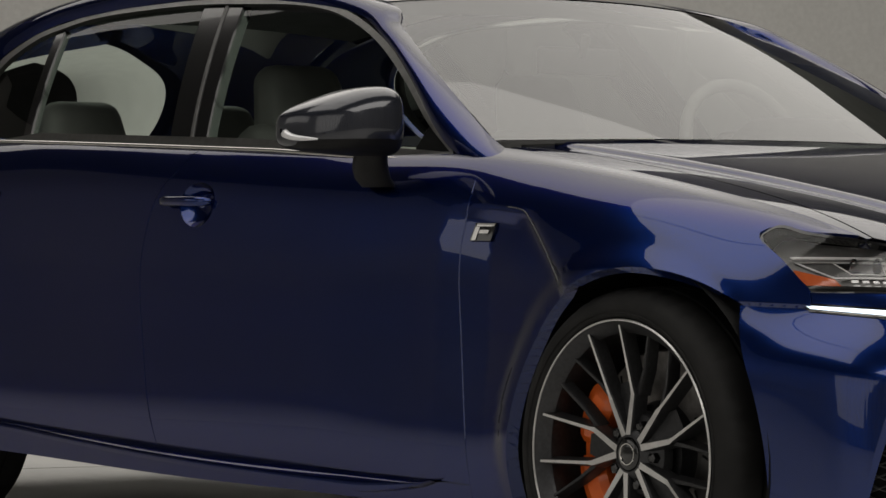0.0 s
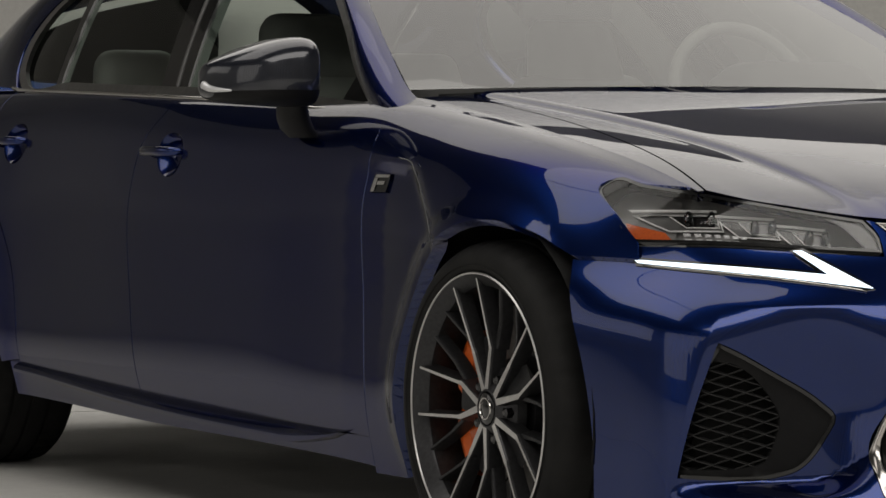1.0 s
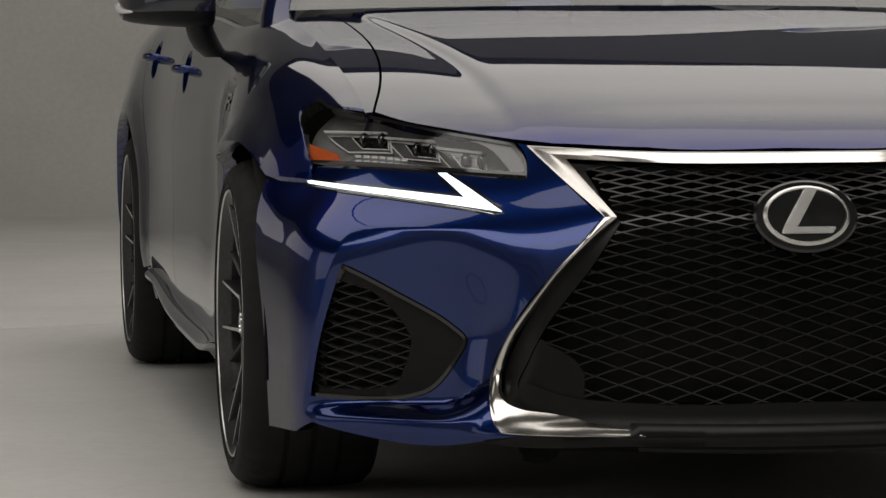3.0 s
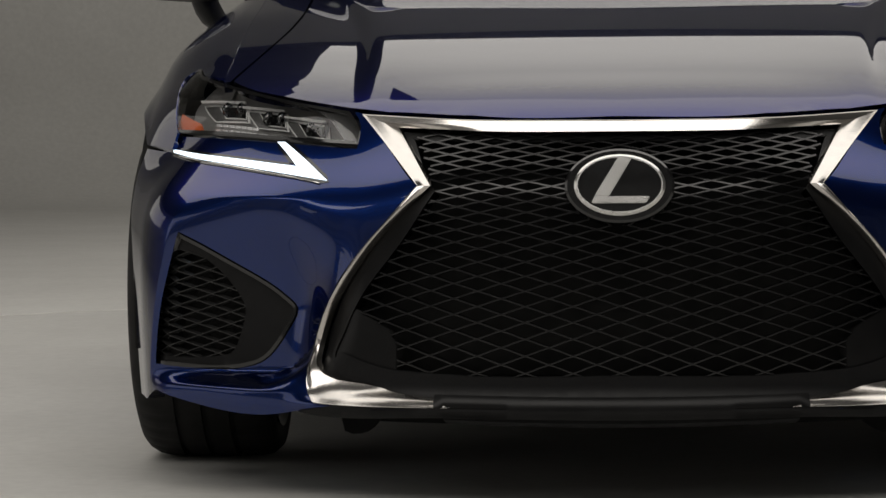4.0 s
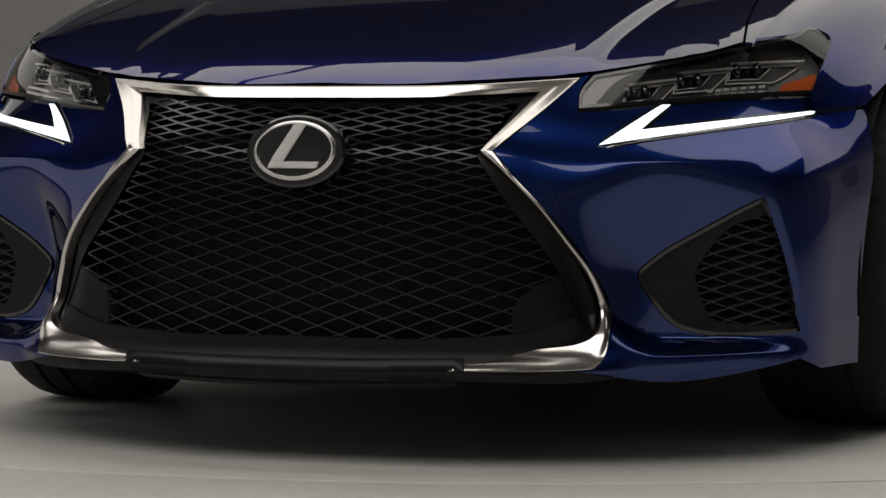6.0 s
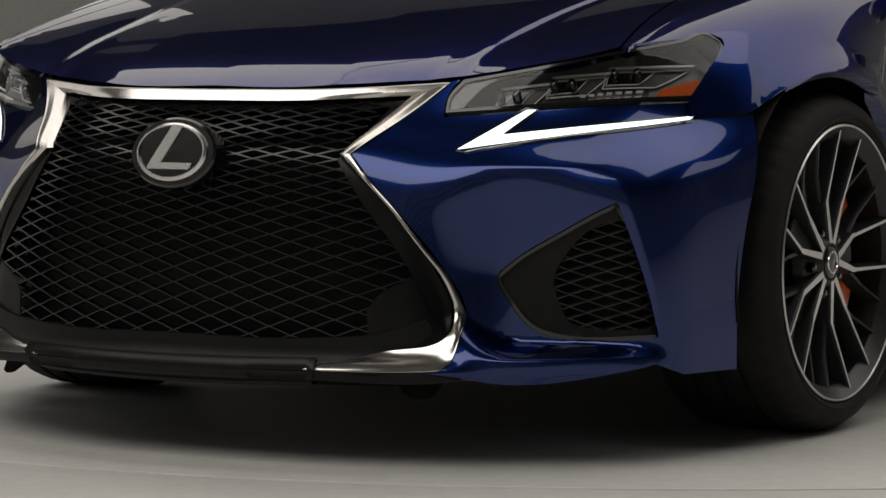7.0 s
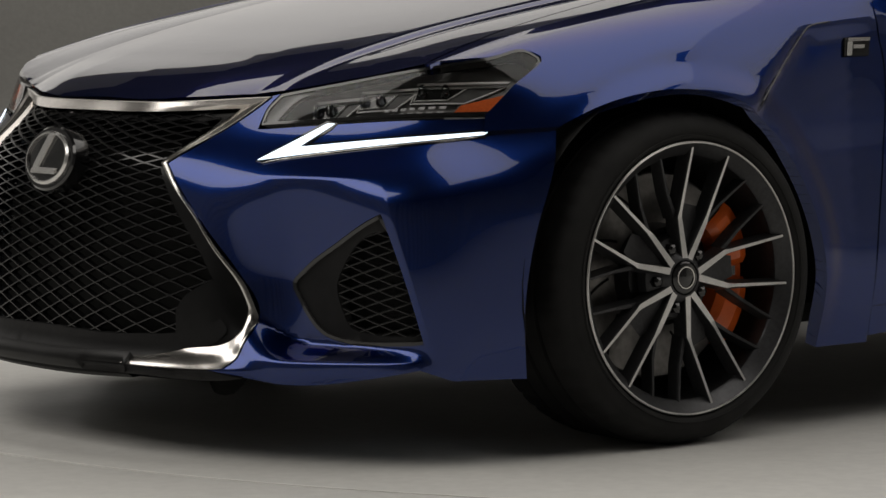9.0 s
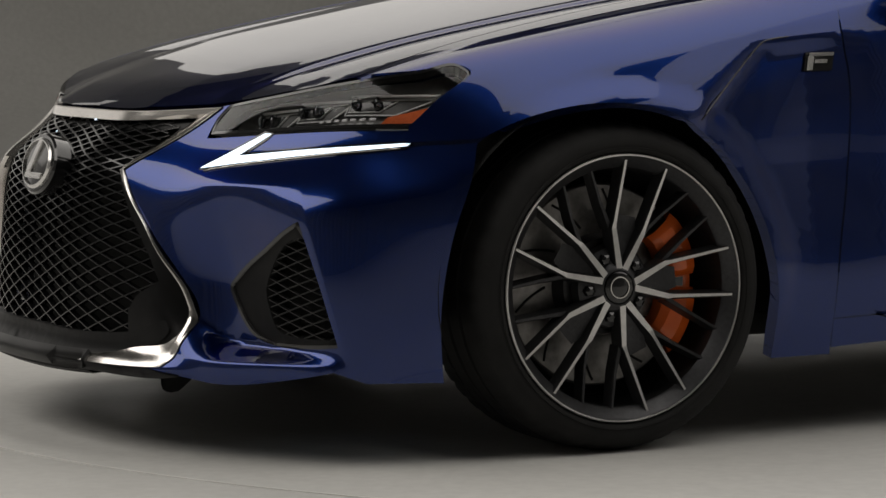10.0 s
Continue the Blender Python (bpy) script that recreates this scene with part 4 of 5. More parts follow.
            inner("led_cell", [(x, z - 0.0028, 1), (x, z + 0.0028, 1), (x + 0.0078, z + 0.0032, 1), (x + 0.0078, z - 0.0028, 1)], LED, -0.026, 0.003)
            if k > 4:
                inner("led_cell", [(x, z + 0.0085, 1), (x, z + 0.0135, 1), (x + 0.0078, z + 0.014, 1), (x + 0.0078, z + 0.0085, 1)], LED, -0.028, 0.003)
        # light strip below the lamp, shaped like a tick
        tick = [(0.503, 0.569, 1), (0.584, 0.634, 1), (0.598, 0.634, 1), (0.560, 0.592, 1), (0.70, 0.607), (0.806, 0.618, 1), (0.804, 0.6125, 1), (0.70, 0.597), (0.60, 0.583)]
        o = smooth(fr(tick), gap=0.012)
        strip = patch("running_light", o, f_front, DRL_GLOW, car, step=0.012, sx=s, lift=0.003, depth=0.012, gap=0.0, label="lit white tick-shaped running light")
        patch("running_light_bezel", inset(o, -0.005), f_front, BLACK_GLOSS, strip, step=0.02, sx=s, lift=0.0015, depth=0.01, gap=0.0)
        k = np.linspace(0, 1, 24)
        lip = f_front([front_at(0.515 + 0.285 * q, 0.5655 + 0.044 * q ** 0.85) for q in k], 0.5655 + 0.044 * k ** 0.85)
        tube("running_light_lip", (lip * [1.003, 1.003, 1]) * [s, 1, 1], 0.0013, CHROME, strip, sides=6)


def wings():
    for s, lab in ((1, ""), (-1, "")):
        pts = [(-0.440, 0.0, 1)] + [(y, 0.0) for y in (-0.3, -0.1, 0.1, 0.3, 0.45)] + [(0.635, 0.0, 1), (0.638, 0.020, 1), (0.60, 0.055), (0.54, side_at(0.54, 0.865)), (0.528, side_at(0.528, 0.82)), (0.536, side_at(0.536, 0.74)), (0.530, side_at(0.53, 0.55)), (0.50, side_at(0.5, 0.36)), (0.49, side_at(0.49, 0.172), 1), (0.352, side_at(0.352, 0.172), 1)]
        arch = ARCH[9:3:-1]
        pts += [(y, side_at(y, z)) for y, z in arch] + [(-0.288, side_at(-0.288, 0.624), 1), (-0.412, side_at(-0.412, 0.619), 1), (-0.402, side_at(-0.402, 0.650), 1), (-0.342, side_at(-0.342, 0.702)), (-0.268, side_at(-0.268, 0.752)), (-0.29, side_at(-0.29, 0.762)), (-0.36, side_at(-0.36, 0.752))]
        patch("front_wing", smooth(pts, gap=0.02), f_side, PAINT, car, step=0.017, sx=s, depth=lambda q: np.where((q[:, 1] < -0.24) & (q[:, 2] > 0.63), 0.005, 0.03))
        # thin black tube that draws the shade of the crease climbing from the arch
        path = [f_side([y], [side_at(y, z)])[0] for y, z in ((0.172, 0.648), (0.25, 0.716), (0.325, 0.782), (0.352, 0.797), (0.40, 0.803))]
        path = hermite(np.arange(5), np.array(path), np.linspace(0, 4, 24)) * [s, 1, 1]
        tube("wing_crease", path, 0.0015, BLACK_GLOSS, car)
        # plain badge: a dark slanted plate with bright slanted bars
        def slanted(u0, z0, u1, z1):
            """A slanted box of the badge, in metres along its reading direction and height."""
            q = [(u + 0.3 * z, 0.734 + z, 1) for u, z in ((u0, z0), (u0, z1), (u1, z1), (u1, z0))]
            return smooth(sd([((0.432 + p[0]) if s > 0 else (0.508 - p[0]), *p[1:]) for p in q]), gap=0.01)

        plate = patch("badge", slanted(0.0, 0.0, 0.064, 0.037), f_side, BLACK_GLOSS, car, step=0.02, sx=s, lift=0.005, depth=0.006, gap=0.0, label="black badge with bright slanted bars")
        for q in ((0.008, 0.0285, 0.0625, 0.0365), (0.022, 0.0145, 0.050, 0.0215), (0.006, 0.001, 0.019, 0.0275)):
            patch("badge_bar", slanted(*q), f_side, EMBLEM_METAL, plate, step=0.02, sx=s, lift=0.0068, depth=0.003, gap=0.0)


SEAM = [(1.570, 0.925), (1.625, 0.885), (1.668, 0.84), (1.705, 0.72), (1.712, 0.60), (1.690, 0.45), (1.655, 0.30)]


def doors():
    for s in (1, -1):
        top = [(y, 0.0) for y in (0.66, 0.8, 1.0, 1.3)]
        front = [(0.49, 0.26), (0.50, 0.36), (0.53, 0.55), (0.536, 0.74), (0.528, 0.82), (0.545, 0.862)]
        pts = [(0.64, 0.012, 1)] + top[1:] + [(1.57, 0.0, 1)] + sd(SEAM[1:-1]) + [(1.65, side_at(1.65, 0.268), 1), (1.0, side_at(1.0, 0.252)), (0.49, side_at(0.49, 0.245), 1)] + sd(front[1:-1]) + [(0.55, 0.10)]
        d = patch("front_door", smooth(pts, gap=0.025), f_side, PAINT, car, step=0.03, sx=s, depth=0.03, holes=[cup_hole(1.575, 0.818)])
        handle(d, 1.575, 0.818, s)
        pts = [(1.57, 0.0, 1), (1.8, 0.0), (2.1, 0.0), (2.4, 0.0), (2.66, 0.0, 1), (2.66, side_at(2.66, 0.93)), (2.62, side_at(2.62, 0.80)), (2.52, side_at(2.52, 0.68)), (2.44, side_at(2.44, 0.56)), (2.40, side_at(2.40, 0.45)), (2.38, side_at(2.38, 0.30), 1), (2.0, side_at(2.0, 0.285)), (1.65, side_at(1.65, 0.268), 1)] + sd(SEAM[-2:0:-1])
        d = patch("rear_door", smooth(pts, gap=0.025), f_side, PAINT, car, step=0.03, sx=s, depth=0.03, holes=[cup_hole(2.525, 0.850)])
        handle(d, 2.525, 0.850, s)
        # lower sill below the doors
        pts = [(0.49, side_at(0.49, 0.245), 1), (1.0, side_at(1.0, 0.252)), (1.65, side_at(1.65, 0.268)), (2.0, side_at(2.0, 0.285)), (2.43, side_at(2.43, 0.305), 1), (2.43, 0.80, 1), (1.65, 0.80), (1.0, 0.80), (0.49, 0.80, 1)]
        patch("sill_panel", smooth(pts, gap=0.03), f_side, PAINT, car, step=0.03, sx=s, depth=0.04)
        # blade-shaped side skirt that stands off the sill
        ys = np.linspace(0.60, 2.38, 40)
        t = (ys - 0.60) / 1.78
        ztop = 0.250 + 0.055 * t - 0.012 * np.sin(np.pi * t)
        drop = 0.040 * np.clip(t / 0.14, 0, 1) ** 0.7 * (1 - 0.45 * t)
        outx = 0.018 + 0.018 * np.sin(np.pi * np.clip(t * 1.1, 0, 1))
        base = np.array([f_side([y], [side_at(y, z)])[0] for y, z in zip(ys, ztop)])
        rows = [base + np.stack([0 * ys - 0.004, 0 * ys, 0 * ys], 1),
                base + np.stack([outx * 0.55, 0 * ys, -drop * 0.20 - 0.001], 1),
                base + np.stack([outx, 0 * ys, -drop * 0.62 - 0.001], 1),
                base + np.stack([outx * 0.92, 0 * ys, -drop - 0.002], 1),
                base + np.stack([outx * 0.1 - 0.03, 0 * ys, -drop - 0.010], 1)]
        fine = hermite(np.arange(4), np.array(rows[:4]), np.linspace(0, 3, 13))
        P = np.concatenate([fine, np.array(rows[4:])]) * [s, 1, 1]
        grid_mesh("side_skirt", P, PAINT, car, "body-coloured side skirt blade", sharp=50)


def cup_hole(y, z):
    a = np.arange(32) * 2 * np.pi / 32
    return np.stack([y - 0.072 + 0.066 * np.cos(a), side_at(y - 0.072, z) - 0.041 * np.sin(a)], 1)


def handle(door, y, z, s):
    def at(yy, zz, out):
        q = f_side([yy], [side_at(yy, zz)])[0]
        return q + np.array([out, 0, 0])

    # dished cup behind the grip, let into the door
    n = 32
    a = np.arange(n) * 2 * np.pi / n
    v0 = side_at(y - 0.072, z)
    rows = []
    for k, d in ((1.0, -0.001), (0.96, -0.004), (0.86, -0.013), (0.68, -0.022), (0.4, -0.028), (0.0, -0.030)):
        q = f_side(y - 0.072 + 0.0675 * k * np.cos(a), v0 - 0.0425 * k * np.sin(a))
        rows.append(q + [d, 0, 0])
    grid_mesh("handle_cup", np.array(rows) * [s, 1, 1], PAINT, door, close_v=True)
    # pull grip
    path = [at(y - 0.128, z + 0.002, -0.012), at(y - 0.118, z + 0.003, 0.016), at(y - 0.075, z + 0.004, 0.030), at(y + 0.01, z + 0.005, 0.026), at(y + 0.045, z + 0.005, 0.018), at(y + 0.055, z + 0.005, 0.003)]
    path = hermite(np.arange(6), np.array(path), np.linspace(0, 5, 26)) * [s, 1, 1]
    rad = np.interp(np.linspace(0, 5, 26), [0, 1, 2, 4, 5], [0.006, 0.010, 0.0115, 0.011, 0.007])
    tube("handle", path, rad, PAINT, door, "body-coloured pull handle", flat=0.62, up=(s * 1.0, 0, 0.0), sides=12)


def rear_quarters():
    arch2 = [(2.85 + 0.368 * math.cos(a), 0.34 + 0.368 * math.sin(a)) for a in np.linspace(math.pi * 1.02, -0.10, 15)]
    for s in (1, -1):
        pts = [(2.66, 0.0, 1), (2.9, 0.0), (3.2, 0.0), (3.5, 0.0), (3.88, 0.0, 1), (3.9, 0.3), (3.9, 0.62), (3.88, side_at(3.88, 0.27), 1), (3.4, side_at(3.4, 0.26)), (3.24, side_at(3.24, 0.25), 1)]
        pts += [(y, side_at(y, z)) for y, z in arch2[::-1][1:-1]] + [(2.47, side_at(2.47, 0.30), 1), (2.38, side_at(2.38, 0.31), 1), (2.40, side_at(2.40, 0.45)), (2.44, side_at(2.44, 0.56)), (2.52, side_at(2.52, 0.68)), (2.62, side_at(2.62, 0.80)), (2.66, side_at(2.66, 0.93))]
        patch("rear_wing", smooth(pts, gap=0.03), f_side, PAINT, car, step=0.04, sx=s, depth=0.03)
        tl = smooth(sd([(3.56, 0.905, 1), (3.70, 0.925), (3.868, 0.925, 1), (3.868, 0.775, 1), (3.72, 0.80), (3.60, 0.86)]), gap=0.02)
        patch("tail_lamp", tl, f_side, TAIL_RED, car, step=0.03, sx=s, lift=0.005, depth=0.012, gap=0.0, label="dark red tail lamp wrapping the rear corner")
    # boot lid and tail, closing the back
    def f_boot(x, y):
        ze = hermite(S_Y, S_Z[:, 0], y)
        xe = hermite(S_Y, S_X[:, 0], y)
        return np.stack([x, y, ze + 0.02 * (1 - (np.abs(x) / xe) ** 2.2)], 1)
    half = [(0.0, 3.46), (0.4, 3.44), (0.665, 3.38), (0.655, 3.6), (0.60, 3.88, 1), (0.3, 3.93), (0.0, 3.95)]
    patch("boot_lid", smooth(both_sides(half), gap=0.03), f_boot, PAINT, car, step=0.05, depth=0.02, centre=np.array([0, 3.0, -1.0]))
    v = np.linspace(0, 0.78, 14)
    edge = f_side(np.full(14, 3.885), v)
    rows = []
    for k in np.linspace(-1, 1, 15):
        rows.append(np.stack([edge[:, 0] * k, edge[:, 1] + 0.075 * (1 - k * k), edge[:, 2]], 1))
    grid_mesh("tail_panel", np.array(rows), PAINT, car, sharp=60)


bonnet()
bumper()
grille()
emblem()
fog_intakes()
head_lamps()
wings()
doors()
rear_quarters()


# ---- glasshouse ----
RAIL_LOW = [(0.530, 0.872), (0.667, 0.915), (0.772, 0.972), (0.939, 1.087), (1.100, 1.177), (1.293, 1.250), (1.75, 1.303), (2.12, 1.310), (2.487, 1.286), (2.665, 1.242), (2.765, 1.185), (2.800, 1.115), (2.760, 1.040), (2.69, 0.988)]
RAIL_TOP = np.array([(0.715, 0.490, 0.890), (0.722, 0.608, 0.942), (0.676, 0.790, 1.036), (0.626, 0.960, 1.124), (0.570, 1.120, 1.204), (0.510, 1.260, 1.270), (0.520, 1.75, 1.358), (0.518, 2.15, 1.368), (0.525, 2.55, 1.343), (0.545, 2.85, 1.290), (0.575, 3.05, 1.215), (0.605, 3.20, 1.140), (0.640, 3.35, 1.055), (0.672, 3.46, 0.992)])


def glasshouse():
    low = np.array([f_glass([y], [z])[0] for y, z in RAIL_LOW])
    low[:, 0] += 0.006
    n = len(low)
    tt = np.linspace(0, n - 1, 90)
    A, B = hermite(np.arange(n), low, tt), hermite(np.arange(n), RAIL_TOP, tt)
    out = np.stack([np.full(90, 0.8), 0 * tt, np.full(90, 0.6)], 1)
    for s in (1, -1):
        rows = []
        for k in np.linspace(0, 1, 12):
            bulge = 0.022 * 4 * k * (1 - k)
            rows.append(A * (1 - k) + B * k + out * bulge)
        rows.insert(0, A - [0.03, 0, 0])
        rows.append(B - [0.01, 0, 0.03])
        grid_mesh("roof_rail", np.array(rows) * [s, 1, 1], PAINT, car, "painted pillar and roof rail", sharp=50)
        # chrome window surround
        loop = [(0.664, 0.905, 1), (0.772, 0.968), (0.939, 1.083), (1.100, 1.173), (1.293, 1.246), (1.75, 1.299), (2.12, 1.305), (2.487, 1.281), (2.66, 1.238), (2.752, 1.182), (2.785, 1.115), (2.745, 1.040), (2.66, 0.992), (2.3, 0.977), (1.9, 0.962), (1.3, 0.938), (0.9, 0.914)]
        o = smooth(loop, gap=0.025)
        g = smooth([(0.690, 0.916, 1), (0.79, 0.972), (0.95, 1.076), (1.11, 1.164), (1.30, 1.235), (1.75, 1.287), (2.12, 1.293), (2.47, 1.269), (2.63, 1.228), (2.71, 1.175), (2.735, 1.11), (2.705, 1.048), (2.64, 1.008), (2.3, 0.994), (1.9, 0.979), (1.3, 0.955), (0.9, 0.931)], gap=0.025)
        patch("window_surround", o, f_glass, TRIM_METAL, car, step=0.03, holes=[g], sx=s, lift=0.004, depth=0.012, gap=0.0, label="slim chrome window surround")
        front = smooth([(0.69, 0.914, 1), (0.79, 0.972), (0.95, 1.077), (1.11, 1.165), (1.30, 1.236), (1.55, 1.262), (1.755, 1.290, 1), (1.60, 0.955, 1), (1.3, 0.953), (0.9, 0.929)], gap=0.03)
        rear = smooth([(1.72, 0.969, 1), (1.90, 1.293, 1), (2.12, 1.296), (2.47, 1.272), (2.503, 1.262, 1), (2.385, 0.995, 1), (2.1, 0.984)], gap=0.03)
        quarter = smooth([(2.415, 0.998, 1), (2.53, 1.258, 1), (2.63, 1.230), (2.712, 1.176), (2.737, 1.11), (2.707, 1.046), (2.64, 1.006)], gap=0.03)
        for nm, q in (("front_window", front), ("rear_window", rear), ("quarter_window", quarter)):
            patch(nm, q, f_glass, SIDE_GLASS, car, step=0.06, sx=s, lift=-0.008, depth=0.0, gap=-0.004).visible_shadow = False
        # dark centre pillar and divider
        patch("centre_pillar", smooth([(1.585, 0.950, 1), (1.742, 1.295, 1), (1.905, 1.300, 1), (1.735, 0.960, 1)], gap=0.04), f_glass, BLACK_GLOSS, car, step=0.05, sx=s, lift=-0.003, depth=0.03, gap=0.0)
        patch("pillar_strip", smooth([(1.640, 0.955, 1), (1.803, 1.297, 1), (1.812, 1.297, 1), (1.649, 0.955, 1)], gap=0.04), f_glass, DARK_CHROME, car, step=0.05, sx=s, lift=0.0, depth=0.004, gap=0.0)
        patch("window_divider", smooth([(2.383, 0.99, 1), (2.500, 1.268, 1), (2.532, 1.262, 1), (2.417, 0.99, 1)], gap=0.04), f_glass, BLACK_GLOSS, car, step=0.05, sx=s, lift=-0.002, depth=0.02, gap=0.0)
        patch("mirror_triangle", smooth([(0.688, 0.912, 1), (0.80, 0.985, 1), (0.815, 0.925, 1)], gap=0.02), f_glass, BLACK_GLOSS, car, step=0.03, sx=s, lift=-0.002, depth=0.02, gap=0.0)
        tube("belt_moulding", np.array([f_glass([y], [z])[0] + [0.006, 0, -0.004] for y, z in ((0.66, 0.902), (0.9, 0.912), (1.3, 0.937), (1.9, 0.961), (2.3, 0.976), (2.66, 0.988), (2.72, 0.995))]) * [s, 1, 1], 0.007, CHROME, car, flat=0.8)

    # windscreen, roof and rear window across the car
    def across(rows_lo, rows_hi, mid, n=24):
        e = RAIL_TOP[rows_lo:rows_hi + 1]
        k = len(e)
        t = np.linspace(0, k - 1, 26)
        E = hermite(np.arange(k), e, t)
        M = hermite(np.linspace(0, k - 1, len(mid)), np.array(mid), t)
        u = np.linspace(-1, 1, n + 1)
        return np.stack([np.stack([E[:, 0] * uu, E[:, 1] + (M[:, 0] - E[:, 1]) * (1 - uu * uu), E[:, 2] + (M[:, 1] - E[:, 2]) * (1 - np.abs(uu) ** 2.2)], 1) for uu in u], 0)

    ws = across(1, 5, [(0.475, 0.950), (0.85, 1.125), (1.205, 1.292)])
    grid_mesh("windscreen", ws, SCREEN_GLASS, car, "clear raked windscreen").visible_shadow = False
    rf = across(5, 9, [(1.205, 1.292), (1.75, 1.392), (2.2, 1.410), (2.85, 1.345)])
    grid_mesh("roof", rf + [0, 0, 0.002], PAINT, car, "blue roof panel")
    rw = across(9, 13, [(2.85, 1.345), (3.15, 1.21), (3.47, 1.01)])
    grid_mesh("rear_screen", rw, SIDE_GLASS, car, "tinted rear screen").visible_shadow = False
    # black band round the windscreen's edge
    u = np.linspace(-1, 1, 25)
    cow = np.stack([np.stack([0.64 * u, 0.585 - 0.09 * (1 - u * u) + dy, 0.918 + 0.022 * (1 - u * u) + dz], 1) for dy, dz in ((-0.05, -0.035), (-0.03, -0.012), (0.0, -0.004), (0.05, 0.006))], 0)
    grid_mesh("cowl_panel", cow, BLACK_SATIN, car)
    for x0, x1 in ((-0.66, -0.02), (0.02, 0.62)):
        k = np.linspace(0, 1, 20)
        xx = x0 + (x1 - x0) * k
        path = np.stack([xx, 0.605 - 0.125 * (1 - (xx / 0.72) ** 2) + 0.012, 0.926 + 0.010 * (1 - (xx / 0.72) ** 2) + 0.003 * np.sin(np.pi * k)], 1)
        w = tube("wiper", path, 0.004, BLACK_SATIN, car, "black windscreen wiper", flat=1.4)
        tube("wiper_arm", path[2:12] + [0, -0.008, 0.004], 0.003, BLACK_SATIN, w)


def mirrors():
    for s in (1, -1):
        # housing: stacked oval sections from the inner face out to the tip
        xs = np.array([0.862, 0.868, 0.895, 0.94, 0.98, 1.015, 1.042, 1.056, 1.060])
        cy = np.array([0.800, 0.800, 0.800, 0.808, 0.822, 0.842, 0.866, 0.886, 0.892])
        cz = np.array([0.976, 0.976, 0.977, 0.976, 0.972, 0.967, 0.963, 0.961, 0.961])
        ry = np.array([0.060, 0.074, 0.084, 0.088, 0.088, 0.078, 0.058, 0.030, 0.004])
        rz = np.array([0.062, 0.073, 0.077, 0.073, 0.065, 0.055, 0.044, 0.030, 0.005])
        t = np.linspace(0, 8, 36)
        f = [hermite(np.arange(9), q, t) for q in (xs, cy, cz, ry, rz)]
        a = np.arange(36) * 2 * np.pi / 36
        ex = 0.64
        P = np.stack([np.stack([np.full(36, X), Y + RY * np.sign(np.cos(a)) * np.abs(np.cos(a)) ** ex, Z + RZ * np.sign(np.sin(a)) * np.abs(np.sin(a)) ** ex * np.where(np.sin(a) < 0, 0.88, 1.0)], 1) for X, Y, Z, RY, RZ in zip(*f)], 0)
        P = P * [s, 1, 1]
        m = grid_mesh("door_mirror", P, MIRROR_SHELL, car, "dark gloss door mirror with a white side repeater", close_v=True, sharp=70)
        # satin lower half, let over the shell from its waist down
        low = np.stack([P[k, 20:35] + (P[k, 20:35] - P[k].mean(0)) * [0, 0.012, 0.012] for k in range(1, 30)], 0)
        grid_mesh("mirror_base", low, BLACK_SATIN, m)
        # inner end cap
        cap = np.stack([P[0], P[0] * 0 + P[0].mean(0)], 0)
        grid_mesh("mirror_cap", cap, BLACK_GLOSS, m, close_v=True)
        # side repeater let into the outer front face
        path = P[25:35, 20] + np.array([0, -0.002, 0])
        k = np.linspace(0, 1, len(path))
        tube("side_repeater", path, 0.002 + 0.0075 * k ** 0.8, LED, m, "white side repeater lens")
        # stalk down to the door
        st = np.stack([np.stack([x + 0.030 * np.cos(a) * w, y + 0.045 * np.sin(a) * w, np.full(36, z)], 1) for x, y, z, w in ((0.895, 0.800, 0.925, 0.95), (0.890, 0.812, 0.905, 1.0), (0.882, 0.822, 0.885, 1.05), (0.870, 0.830, 0.865, 1.05), (0.848, 0.836, 0.846, 1.0))], 0) * [s, 1, 1]
        grid_mesh("mirror_stalk", st, BLACK_SATIN, m, close_v=True)
        # mirror glass facing back
        g = bmesh.new()
        bmesh.ops.create_circle(g, cap_ends=True, segments=32, radius=1.0)
        bmesh.ops.scale(g, vec=(0.082, 0.05, 1), verts=g.verts)
        bmesh.ops.transform(g, matrix=Matrix.Translation((s * 0.955, 0.8985, 0.972)) @ Matrix.Rotation(radians(-90), 4, "X"), verts=g.verts)
        part("mirror_glass", g, CHROME, m)


